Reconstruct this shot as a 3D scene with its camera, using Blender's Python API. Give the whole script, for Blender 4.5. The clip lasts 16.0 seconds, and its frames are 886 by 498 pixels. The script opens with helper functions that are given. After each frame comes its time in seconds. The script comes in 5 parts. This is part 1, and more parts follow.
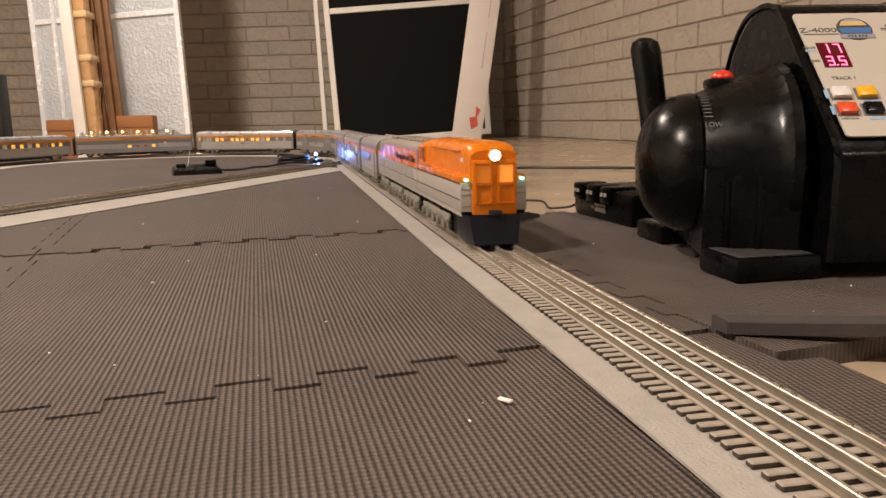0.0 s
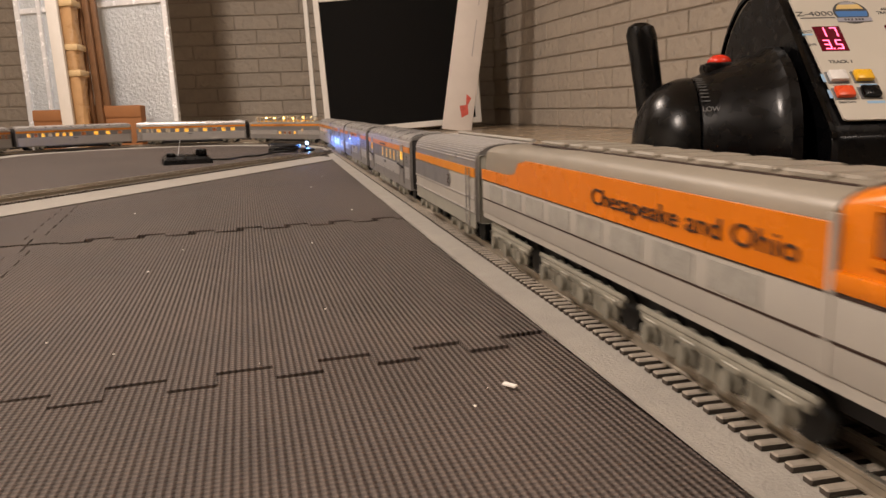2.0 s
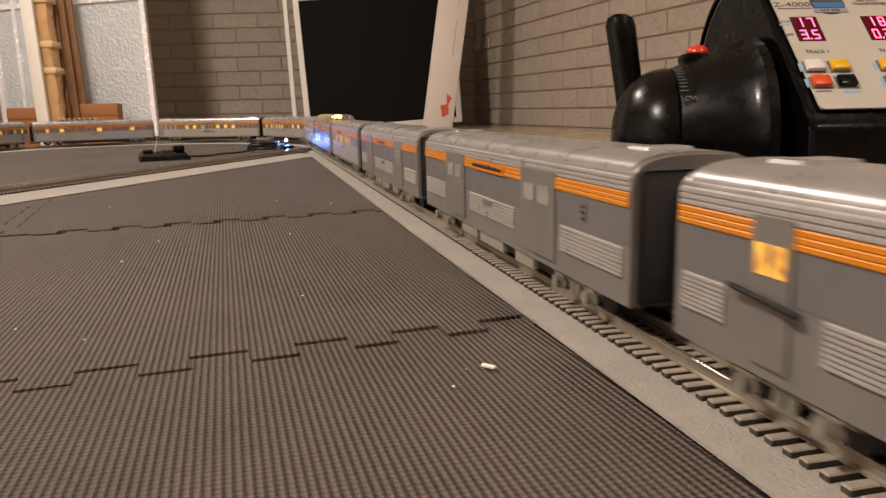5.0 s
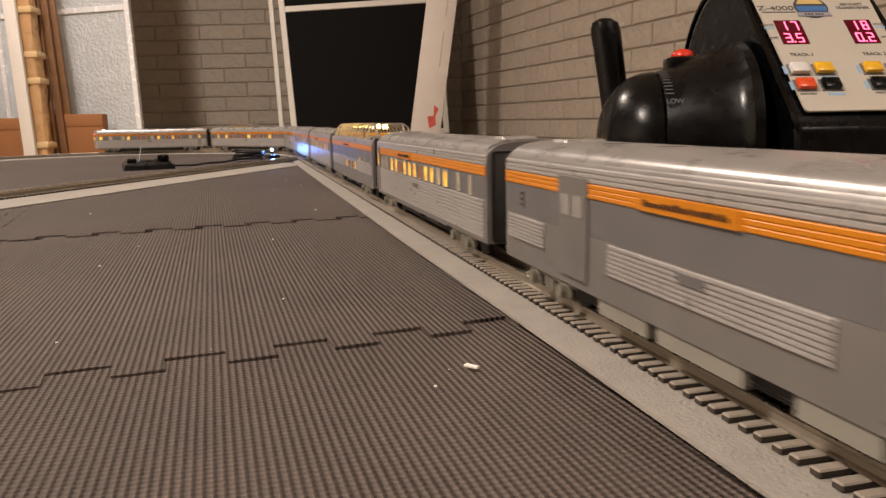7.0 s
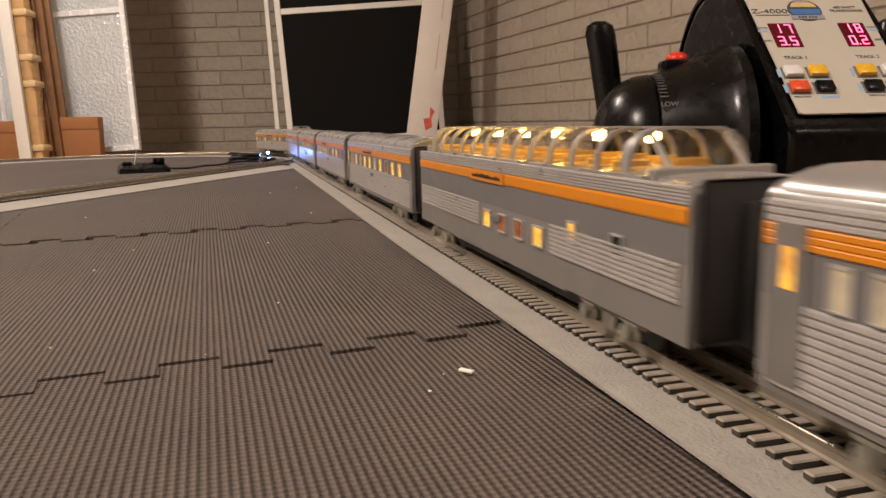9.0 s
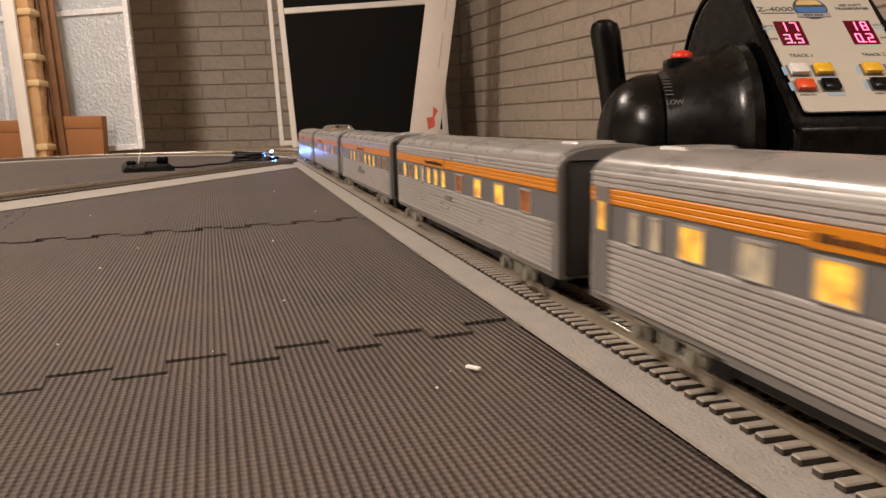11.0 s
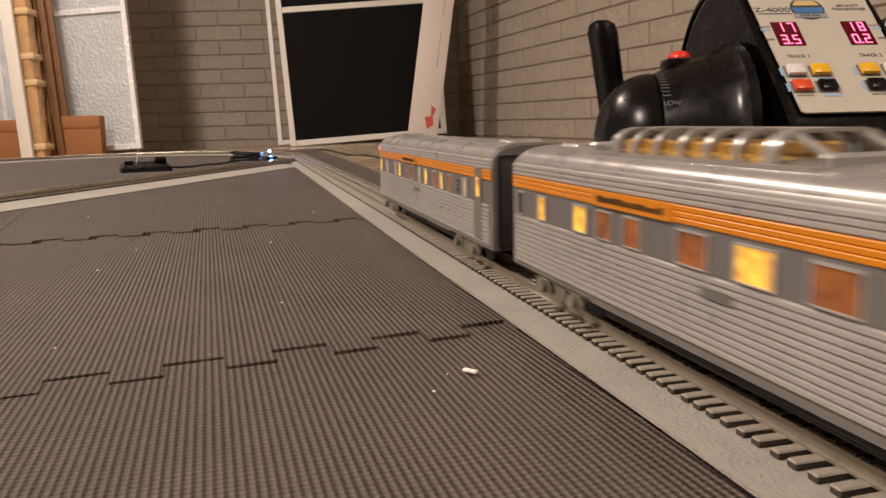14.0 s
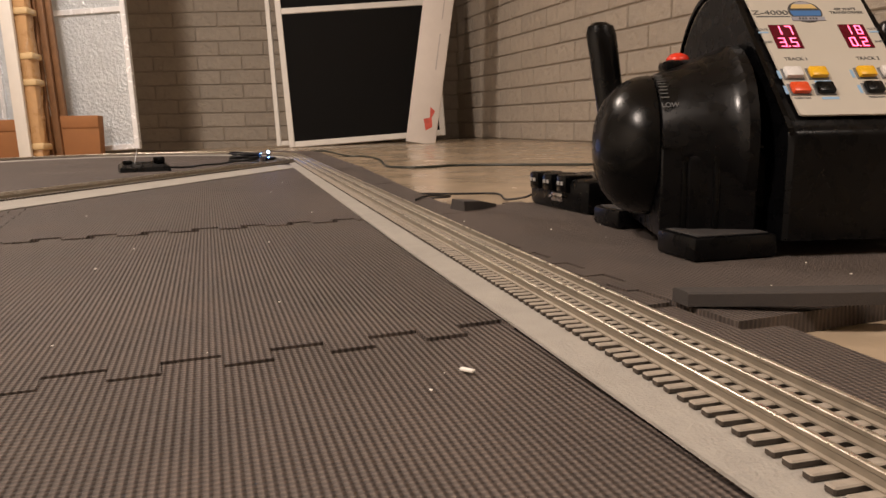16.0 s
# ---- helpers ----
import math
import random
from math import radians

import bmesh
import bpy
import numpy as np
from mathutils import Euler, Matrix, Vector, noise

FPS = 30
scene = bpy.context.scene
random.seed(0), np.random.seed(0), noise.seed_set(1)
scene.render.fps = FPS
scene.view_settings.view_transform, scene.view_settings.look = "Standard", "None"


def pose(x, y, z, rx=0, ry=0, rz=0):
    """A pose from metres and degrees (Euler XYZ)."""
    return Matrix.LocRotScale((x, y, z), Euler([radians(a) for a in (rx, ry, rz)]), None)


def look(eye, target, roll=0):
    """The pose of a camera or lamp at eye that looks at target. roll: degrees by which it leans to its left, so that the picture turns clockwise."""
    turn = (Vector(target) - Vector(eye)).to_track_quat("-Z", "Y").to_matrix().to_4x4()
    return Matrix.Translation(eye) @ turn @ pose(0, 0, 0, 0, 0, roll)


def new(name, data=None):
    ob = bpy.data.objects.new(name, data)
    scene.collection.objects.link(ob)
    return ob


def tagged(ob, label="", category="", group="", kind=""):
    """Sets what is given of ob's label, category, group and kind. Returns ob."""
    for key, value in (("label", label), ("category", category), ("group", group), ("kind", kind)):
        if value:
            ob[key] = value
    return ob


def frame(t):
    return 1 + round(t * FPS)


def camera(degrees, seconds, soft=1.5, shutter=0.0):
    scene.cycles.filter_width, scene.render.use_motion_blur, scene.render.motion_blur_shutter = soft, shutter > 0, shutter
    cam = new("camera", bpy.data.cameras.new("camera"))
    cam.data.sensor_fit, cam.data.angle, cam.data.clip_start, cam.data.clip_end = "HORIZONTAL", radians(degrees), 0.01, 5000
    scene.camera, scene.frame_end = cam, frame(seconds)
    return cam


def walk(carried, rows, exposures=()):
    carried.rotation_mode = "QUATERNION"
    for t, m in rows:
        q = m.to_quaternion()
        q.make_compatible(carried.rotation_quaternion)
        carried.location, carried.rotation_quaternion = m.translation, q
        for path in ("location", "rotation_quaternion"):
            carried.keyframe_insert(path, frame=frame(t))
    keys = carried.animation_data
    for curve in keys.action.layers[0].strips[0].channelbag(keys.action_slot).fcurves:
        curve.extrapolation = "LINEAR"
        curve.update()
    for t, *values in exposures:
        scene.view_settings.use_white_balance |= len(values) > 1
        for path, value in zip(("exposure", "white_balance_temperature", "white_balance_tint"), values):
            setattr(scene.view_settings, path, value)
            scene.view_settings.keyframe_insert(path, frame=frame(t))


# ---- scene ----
cam = camera(61.3, 16.0, soft=1.5, shutter=0.5)
PATH = [
    (0, (0.003, -0.009, 0.119), (0.401, 1.921, -0.226), -1.1),
    (0.5, (0.001, -0.007, 0.117), (0.413, 1.917, -0.239), -1.2),
    (1, (0.0, -0.007, 0.117), (0.413, 1.915, -0.25), -1.4),
    (1.5, (-0.002, -0.006, 0.116), (0.416, 1.914, -0.256), -1.4),
    (2, (-0.002, -0.006, 0.117), (0.419, 1.913, -0.257), -1.4),
    (2.5, (-0.003, -0.007, 0.116), (0.416, 1.913, -0.259), -1.5),
    (3, (-0.005, -0.006, 0.115), (0.414, 1.912, -0.265), -1.4),
    (3.5, (-0.002, -0.005, 0.115), (0.429, 1.911, -0.266), -1.4),
    (4, (-0.001, -0.005, 0.114), (0.445, 1.906, -0.273), -1.3),
    (6.5, (0.002, 0.0, 0.099), (0.501, 1.907, -0.243), -1.1),
    (7, (0.003, 0.001, 0.1), (0.508, 1.906, -0.241), -1.1),
    (7.5, (0.003, 0.001, 0.101), (0.51, 1.906, -0.236), -1.2),
    (8, (0.003, 0.0, 0.1), (0.51, 1.905, -0.237), -1.2),
    (8.5, (0.003, 0.001, 0.1), (0.515, 1.905, -0.237), -1.2),
    (9, (0.004, 0.001, 0.101), (0.518, 1.904, -0.235), -1.2),
    (11.5, (0.002, 0.001, 0.1), (0.508, 1.906, -0.239), -1.2),
    (12, (0.002, 0.001, 0.1), (0.509, 1.905, -0.241), -1.2),
    (12.5, (0.003, 0.001, 0.101), (0.515, 1.904, -0.24), -1.2),
    (13, (0.002, 0.001, 0.1), (0.513, 1.904, -0.245), -1.3),
    (13.5, (0.002, 0.001, 0.102), (0.512, 1.904, -0.239), -1.3),
    (14, (0.003, 0.001, 0.102), (0.513, 1.904, -0.239), -1.3),
    (14.5, (0.001, 0.001, 0.101), (0.51, 1.905, -0.241), -1.2),
    (15, (0.001, 0.001, 0.101), (0.511, 1.904, -0.241), -1.1),
    (15.5, (0.001, 0.0, 0.101), (0.512, 1.904, -0.239), -1.0),
    (16, (0.003, 0.0, 0.101), (0.518, 1.903, -0.235), -1.0),
]
walk(cam, [(t, look(eye, target, roll)) for t, eye, target, roll in PATH], [(0.0, 0.25), (1.1, 0.25), (1.8, 0.0), (16.0, 0.0)])

# ---- world, lamps and exposure ----
scene.view_settings.exposure = 0.0
world = bpy.data.worlds.new("room_air")
scene.world = world
world.use_nodes = True
world.node_tree.nodes["Background"].inputs[0].default_value = (0.9, 0.75, 0.6, 1)
world.node_tree.nodes["Background"].inputs[1].default_value = 0.02

WARM = (1.0, 0.84, 0.73)


def area_lamp(name, at, target, size, watts, colour):
    data = bpy.data.lights.new(name, "AREA")
    data.shape, data.size, data.energy, data.color = "DISK", size, watts, colour
    ob = new(name, data)
    ob.matrix_world = look(at, target)
    return ob


LAMPS = [(-1.75, 0.0, 0.30, 108), (-0.95, 3.0, 0.26, 58), (1.0, -1.2, 0.26, 28)]
for lx, ly, lsize, watts in LAMPS:
    area_lamp("ceiling_lamp_light", (lx, ly, 2.30), (lx, ly, 0), lsize, watts, WARM)

# ---- materials ----


def material(name, colour, rough=0.6, metal=0.0, vary=0.12, scale=40.0, bump=0.0, bump_scale=200.0, random_vary=0.0, coat=0.0):
    """A surface with a grain and a larger stain on its base colour, and a fine relief."""
    m = bpy.data.materials.new(name)
    m.use_nodes = True
    nt = m.node_tree
    b = nt.nodes["Principled BSDF"]
    b.inputs["Roughness"].default_value = rough
    b.inputs["Metallic"].default_value = metal
    b.inputs["Coat Weight"].default_value = coat
    co = nt.nodes.new("ShaderNodeTexCoord")
    big, small = nt.nodes.new("ShaderNodeTexNoise"), nt.nodes.new("ShaderNodeTexNoise")
    big.inputs["Scale"].default_value, small.inputs["Scale"].default_value = scale * 0.15, scale
    big.inputs["Detail"].default_value, small.inputs["Detail"].default_value = 4, 6
    add = nt.nodes.new("ShaderNodeMath")
    add.operation = "ADD"
    for n in (big, small):
        nt.links.new(co.outputs["Object"], n.inputs["Vector"])
    nt.links.new(big.outputs[0], add.inputs[0])
    nt.links.new(small.outputs[0], add.inputs[1])
    last = add.outputs[0]
    if random_vary:
        info = nt.nodes.new("ShaderNodeObjectInfo")
        mul = nt.nodes.new("ShaderNodeMath")
        mul.operation = "MULTIPLY_ADD"
        mul.inputs[1].default_value = random_vary
        nt.links.new(info.outputs["Random"], mul.inputs[0])
        nt.links.new(last, mul.inputs[2])
        last = mul.outputs[0]
    ramp = nt.nodes.new("ShaderNodeMapRange")
    ramp.inputs["From Min"].default_value, ramp.inputs["From Max"].default_value = 0.6, 1.4 + random_vary
    ramp.inputs["To Min"].default_value, ramp.inputs["To Max"].default_value = 1 - vary, 1 + vary
    nt.links.new(last, ramp.inputs["Value"])
    mix = nt.nodes.new("ShaderNodeVectorMath")
    mix.operation = "SCALE"
    mix.inputs[0].default_value = colour
    nt.links.new(ramp.outputs[0], mix.inputs["Scale"])
    nt.links.new(mix.outputs[0], b.inputs["Base Color"])
    rr = nt.nodes.new("ShaderNodeMapRange")
    rr.inputs["From Min"].default_value, rr.inputs["From Max"].default_value = 0.3, 0.7
    rr.inputs["To Min"].default_value, rr.inputs["To Max"].default_value = max(0.02, rough - 0.07), min(1, rough + 0.07)
    nt.links.new(small.outputs[0], rr.inputs["Value"])
    nt.links.new(rr.outputs[0], b.inputs["Roughness"])
    if bump:
        fine = nt.nodes.new("ShaderNodeTexNoise")
        fine.inputs["Scale"].default_value, fine.inputs["Detail"].default_value = bump_scale, 5
        nt.links.new(co.outputs["Object"], fine.inputs["Vector"])
        bp = nt.nodes.new("ShaderNodeBump")
        bp.inputs["Strength"].default_value, bp.inputs["Distance"].default_value = 1.0, bump
        nt.links.new(fine.outputs[0], bp.inputs["Height"])
        nt.links.new(bp.outputs[0], b.inputs["Normal"])
    return m


def glow(name, colour, strength, base=(0.5, 0.5, 0.5)):
    m = bpy.data.materials.new(name)
    m.use_nodes = True
    b = m.node_tree.nodes["Principled BSDF"]
    b.inputs["Base Color"].default_value = (*base, 1)
    b.inputs["Roughness"].default_value = 0.25
    b.inputs["Emission Color"].default_value = (*colour, 1)
    b.inputs["Emission Strength"].default_value = strength
    return m


def uneven(m, dark, scale=170.0, low=0.30):
    """Makes a lit pane glow unevenly, as with seats and lamps behind it."""
    nt = m.node_tree
    b = nt.nodes["Principled BSDF"]
    co, no, mix, geo = nt.nodes.new("ShaderNodeTexCoord"), nt.nodes.new("ShaderNodeTexNoise"), nt.nodes.new("ShaderNodeMix"), nt.nodes.new("ShaderNodeMapRange")
    no.inputs["Scale"].default_value, no.inputs["Detail"].default_value = scale, 2
    nt.links.new(co.outputs["Object"], no.inputs["Vector"])
    geo.inputs["From Min"].default_value, geo.inputs["From Max"].default_value = low, 0.62
    nt.links.new(no.outputs[0], geo.inputs["Value"])
    mix.data_type = "RGBA"
    mix.inputs["A"].default_value = (*dark, 1)
    mix.inputs["B"].default_value = b.inputs["Emission Color"].default_value
    nt.links.new(geo.outputs[0], mix.inputs["Factor"])
    nt.links.new(mix.outputs["Result"], b.inputs["Emission Color"])
    return m


def thin_glass(name):
    """A thin clear pane: mostly see-through, with a faint gloss."""
    m = bpy.data.materials.new(name)
    m.use_nodes = True
    nt = m.node_tree
    clear, shine, mix = nt.nodes.new("ShaderNodeBsdfTransparent"), nt.nodes.new("ShaderNodeBsdfGlossy"), nt.nodes.new("ShaderNodeMixShader")
    clear.inputs["Color"].default_value = (0.95, 0.93, 0.90, 1)
    shine.inputs["Roughness"].default_value = 0.06
    mix.inputs[0].default_value = 0.10
    nt.links.new(clear.outputs[0], mix.inputs[1])
    nt.links.new(shine.outputs[0], mix.inputs[2])
    nt.links.new(mix.outputs[0], nt.nodes["Material Output"].inputs["Surface"])
    return m


def foam_material():
    """Charcoal foam with a moulded grid of small raised squares, 3 mm apart, scuffed in places."""
    m = material("foam", (0.094, 0.0725, 0.0605), 0.70, 0, 0.36, 16.0)
    nt = m.node_tree
    b = nt.nodes["Principled BSDF"]
    co = nt.nodes.new("ShaderNodeTexCoord")
    sep = nt.nodes.new("ShaderNodeSeparateXYZ")
    turned = nt.nodes.new("ShaderNodeVectorRotate")
    turned.rotation_type = "Z_AXIS"
    turned.inputs["Angle"].default_value = radians(4.5)
    nt.links.new(co.outputs["Object"], turned.inputs["Vector"])
    nt.links.new(turned.outputs[0], sep.inputs[0])
    waves = []
    for k, pitch in ((0, 0.0030), (1, 0.0030)):
        s = nt.nodes.new("ShaderNodeMath")
        s.operation = "MULTIPLY"
        s.inputs[1].default_value = 2 * math.pi / pitch
        nt.links.new(sep.outputs[k], s.inputs[0])
        w = nt.nodes.new("ShaderNodeMath")
        w.operation = "SINE"
        nt.links.new(s.outputs[0], w.inputs[0])
        waves.append(w)
    both = nt.nodes.new("ShaderNodeMath")
    both.operation = "ADD"
    for i in (0, 1):
        nt.links.new(waves[i].outputs[0], both.inputs[i])
    bp = nt.nodes.new("ShaderNodeBump")
    bp.inputs["Strength"].default_value, bp.inputs["Distance"].default_value = 1.0, 0.00045
    nt.links.new(both.outputs[0], bp.inputs["Height"])
    nt.links.new(bp.outputs[0], b.inputs["Normal"])
    # Groove shade put into the base colour: darker low, paler on the squares.
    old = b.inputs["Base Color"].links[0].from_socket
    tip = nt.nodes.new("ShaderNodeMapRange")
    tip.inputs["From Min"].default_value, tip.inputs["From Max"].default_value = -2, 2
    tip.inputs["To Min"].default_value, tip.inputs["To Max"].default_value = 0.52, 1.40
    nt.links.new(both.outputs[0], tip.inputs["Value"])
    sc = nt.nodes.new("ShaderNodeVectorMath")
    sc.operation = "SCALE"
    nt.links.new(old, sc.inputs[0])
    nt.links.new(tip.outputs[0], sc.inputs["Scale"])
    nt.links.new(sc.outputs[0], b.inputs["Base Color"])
    return m


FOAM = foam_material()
FOAM_PLAIN = material("plain_foam", (0.045, 0.038, 0.034), 0.85, 0, 0.15, 60, 0.0004, 900)
STRIP = material("underlay", (0.345, 0.322, 0.285), 0.85, 0, 0.13, 90, 0.0008, 600)
TIE = material("tie_plastic", (0.31, 0.27, 0.22), 0.7, 0, 0.2, 300, 0.0002, 900, 0.15)
# Shade on the sides of the ties, put into a darker colour.
TIE_SHADE = material("shaded_tie_side", (0.055, 0.043, 0.033), 0.8, 0, 0.2, 300)
RAIL = material("rail_tinplate", (0.30, 0.26, 0.205), 0.5, 0.55, 0.2, 150)
RAIL_HEAD = material("polished_rail_head", (0.80, 0.74, 0.62), 0.30, 0.9, 0.12, 150)
FLOOR = material("sealed_concrete", (0.42, 0.33, 0.23), 0.22, 0, 0.14, 6, 0.0004, 60)
BRICK = material("painted_brick", (0.40, 0.35, 0.29), 0.8, 0, 0.16, 12, 0.016, 26, 0.35)
MORTAR = material("painted_joint", (0.34, 0.297, 0.245), 0.9, 0, 0.15, 20, 0.002, 60)
PLASTER = material("painted_ceiling", (0.7, 0.66, 0.6), 0.9, 0, 0.05, 8, 0.001, 80)
BLACK = material("black_plastic", (0.0018, 0.0018, 0.0021), 0.29, 0, 0.2, 80, 0.00003, 1500)
BLACK_GLOSS = material("glossy_black_plastic", (0.0018, 0.0018, 0.0018), 0.25, 0, 0.15, 60)
for black in (BLACK, BLACK_GLOSS):
    black.node_tree.nodes["Principled BSDF"].inputs["Specular IOR Level"].default_value = 0.24
# Greyer rubber: the highlight on top of the feet, put into the colour.
RUBBER_SHEEN = material("black_rubber_sheen", (0.035, 0.032, 0.031), 0.6, 0, 0.4, 200)
RUBBER = material("black_rubber", (0.006, 0.006, 0.006), 0.5, 0, 0.2, 120, 0.0001, 900)
SILVER = material("silver_paint", (0.31, 0.297, 0.285), 0.36, 0.55, 0.07, 60)
SILVER_ROOF = material("satin_silver_roof", (0.44, 0.425, 0.41), 0.30, 0.6, 0.08, 40)
BAND = material("grey_window_band", (0.180, 0.174, 0.172), 0.42, 0.2, 0.06, 60)
FLUTE = material("bright_fluting", (0.51, 0.49, 0.47), 0.34, 0.40, 0.06, 80)
ORANGE = material("orange_stripe", (0.62, 0.215, 0.007), 0.42, 0, 0.06, 60)
ORANGE_BODY = material("orange_paint", (0.66, 0.175, 0.004), 0.27, 0, 0.05, 50)
CREAM = material("pale_grey_paint", (0.36, 0.335, 0.295), 0.42, 0, 0.06, 60)
TAUPE = material("taupe_roof_paint", (0.26, 0.23, 0.185), 0.42, 0.1, 0.08, 60)
SKIRT_GREY = material("olive_grey_paint", (0.26, 0.25, 0.21), 0.45, 0, 0.08, 60)
TRUCK = material("cast_grey_truck", (0.235, 0.222, 0.18), 0.5, 0.25, 0.3, 250)
DARK = material("dark_underframe", (0.007, 0.007, 0.007), 0.6, 0, 0.2, 100)
END_GREY = material("dark_end_paint", (0.026, 0.023, 0.022), 0.55, 0, 0.1, 90)
NAVY = material("navy_pilot_paint", (0.004, 0.0048, 0.011), 0.35, 0, 0.15, 90)
LETTER = material("dark_lettering", (0.03, 0.015, 0.01), 0.5)
ALUMINIUM = material("aluminium", (0.90, 0.92, 0.95), 0.24, 0.25, 0.08, 40)
WHITE = material("white_paint", (0.78, 0.75, 0.70), 0.5, 0, 0.05, 20)
WHITE_CARD = material("white_card", (0.74, 0.68, 0.63), 0.65, 0, 0.07, 14)
CARD = material("corrugated_card", (0.31, 0.135, 0.05), 0.85, 0, 0.12, 20)
TAPED = material("taped_kraft", (0.50, 0.30, 0.14), 0.3, 0, 0.2, 18, 0.003, 30)
TAPE = material("packing_tape", (0.62, 0.45, 0.24), 0.2, 0, 0.1, 30)
WOOD = material("stained_wood", (0.20, 0.10, 0.045), 0.5, 0, 0.25, 30)
MESH = material("black_screen_mesh", (0.0055, 0.0052, 0.005), 0.8, 0, 0.5, 5)
MESH.node_tree.nodes["Principled BSDF"].inputs["Specular IOR Level"].default_value = 0.15
FROST = material("frosted_glass", (0.56, 0.60, 0.63), 0.18, 0.1, 0.12, 14, 0.01, 55)
PANEL = material("cream_panel", (0.50, 0.465, 0.40), 0.4, 0, 0.03, 30)
RED = material("red_plastic", (0.62, 0.03, 0.01), 0.25)
RED_BUTTON = material("red_button_plastic", (0.72, 0.08, 0.02), 0.3)
YELLOW = material("yellow_plastic", (0.80, 0.45, 0.02), 0.3)
WHITE_PLASTIC = material("white_plastic", (0.72, 0.70, 0.68), 0.3)
PALE_BLUE = material("pale_blue_ink", (0.25, 0.42, 0.62), 0.5)
INK = material("dark_ink", (0.05, 0.05, 0.05), 0.5)
PRINT_GREY = material("pale_grey_print", (0.32, 0.31, 0.29), 0.5)
GREY_INK = material("grey_ink", (0.13, 0.13, 0.13), 0.5)
BEIGE_CABLE = material("dark_green_cable", (0.02, 0.024, 0.018), 0.4)
PAPER_BIT = material("paper_scrap", (0.85, 0.82, 0.76), 0.8)
WINDOW_LIT = uneven(glow("lit_window", (1.0, 0.50, 0.04), 1.15, (0.4, 0.25, 0.08)), (0.28, 0.06, 0.003))
WINDOW_DIM = uneven(glow("dim_window", (0.75, 0.19, 0.02), 0.30, (0.14, 0.06, 0.03)), (0.08, 0.02, 0.005))
WINDOW_PALE = uneven(glow("pale_window", (0.9, 0.58, 0.20), 0.28, (0.36, 0.33, 0.28)), (0.1, 0.06, 0.02))
BULB = glow("warm_bulb", (1.0, 0.60, 0.14), 36.0)
HEADLIGHT = glow("headlight_glass", (1.0, 0.93, 0.8), 5.0)
WINDOW_NOSE = glow("dim_nose_window", (1.0, 0.30, 0.03), 0.16, (0.6, 0.17, 0.02))
CAB_GLOW = glow("lit_nose_window", (1.0, 0.33, 0.04), 0.45, (0.8, 0.3, 0.05))
GREEN_LIGHT = glow("green_marker", (0.35, 1.0, 0.70), 1.6)
RED_LIGHT = glow("red_marker", (1.0, 0.015, 0.008), 1.1)
BLUE_LIGHT = glow("blue_led", (0.45, 0.7, 1.0), 30.0)
SEGMENT = glow("red_display_segment", (1.0, 0.05, 0.2), 3.5)
DISPLAY = material("display_window", (0.10, 0.004, 0.012), 0.12)
GRILLE = material("grille_grey", (0.31, 0.295, 0.26), 0.6, 0, 0.25, 700, 0.0003, 1800)
CHROME = material("chrome", (0.7, 0.7, 0.7), 0.15, 1.0)
LAMP_SHADE = glow("lamp_diffuser", (1.0, 0.78, 0.55), 3.0)

# ---- mesh helpers ----


def put(bm, m):
    """Moves all of a fresh bmesh by a matrix."""
    bmesh.ops.transform(bm, matrix=m, verts=bm.verts)
    return bm


def box(x0, x1, y0, y1, z0, z1, bevel=0.0, seg=2):
    bm = bmesh.new()
    bmesh.ops.create_cube(bm, size=1)
    put(bm, Matrix.LocRotScale(((x0 + x1) / 2, (y0 + y1) / 2, (z0 + z1) / 2), None, (x1 - x0, y1 - y0, z1 - z0)))
    if bevel:
        bmesh.ops.bevel(bm, geom=bm.edges[:], offset=bevel, segments=seg, affect="EDGES", profile=0.5)
    return bm


def rod(a, b, r, n=12, r2=None):
    bm = bmesh.new()
    a, b = Vector(a), Vector(b)
    bmesh.ops.create_cone(bm, cap_ends=True, segments=n, radius1=r, radius2=r if r2 is None else r2, depth=(b - a).length)
    put(bm, Matrix.Translation((a + b) / 2) @ (b - a).to_track_quat("Z", "Y").to_matrix().to_4x4())
    return bm


def joined(*bms):
    out = bmesh.new()
    for b in bms:
        me = bpy.data.meshes.new("t")
        b.to_mesh(me)
        b.free()
        out.from_mesh(me)
        bpy.data.meshes.remove(me)
    return out


def loft(rings, close=True):
    """A skin over rings of equal counts of points, with its ends closed."""
    bm = bmesh.new()
    vs = [[bm.verts.new(p) for p in r] for r in rings]
    n = len(rings[0])
    for a, b in zip(vs, vs[1:]):
        for i in range(n if close else n - 1):
            bm.faces.new((a[i], a[(i + 1) % n], b[(i + 1) % n], b[i]))
    if close:
        bm.faces.new(vs[0][::-1])
        bm.faces.new(vs[-1])
    bmesh.ops.recalc_face_normals(bm, faces=bm.faces[:])
    return bm


def prism(outline, z0, z1):
    """An upright block over an outline in x and y."""
    return loft([[(x, y, z0) for x, y in outline], [(x, y, z1) for x, y in outline]])


def bevel_edges(ob, width):
    """Rounds all edges of a mesh object a little."""
    bm = bmesh.new()
    bm.from_mesh(ob.data)
    bmesh.ops.bevel(bm, geom=bm.edges[:], offset=width, segments=2, affect="EDGES", profile=0.5)
    bm.to_mesh(ob.data)
    bm.free()


def smooth_by_angle(me, degrees=35):
    me.polygons.foreach_set("use_smooth", [True] * len(me.polygons))
    me.set_sharp_from_angle(angle=radians(degrees))


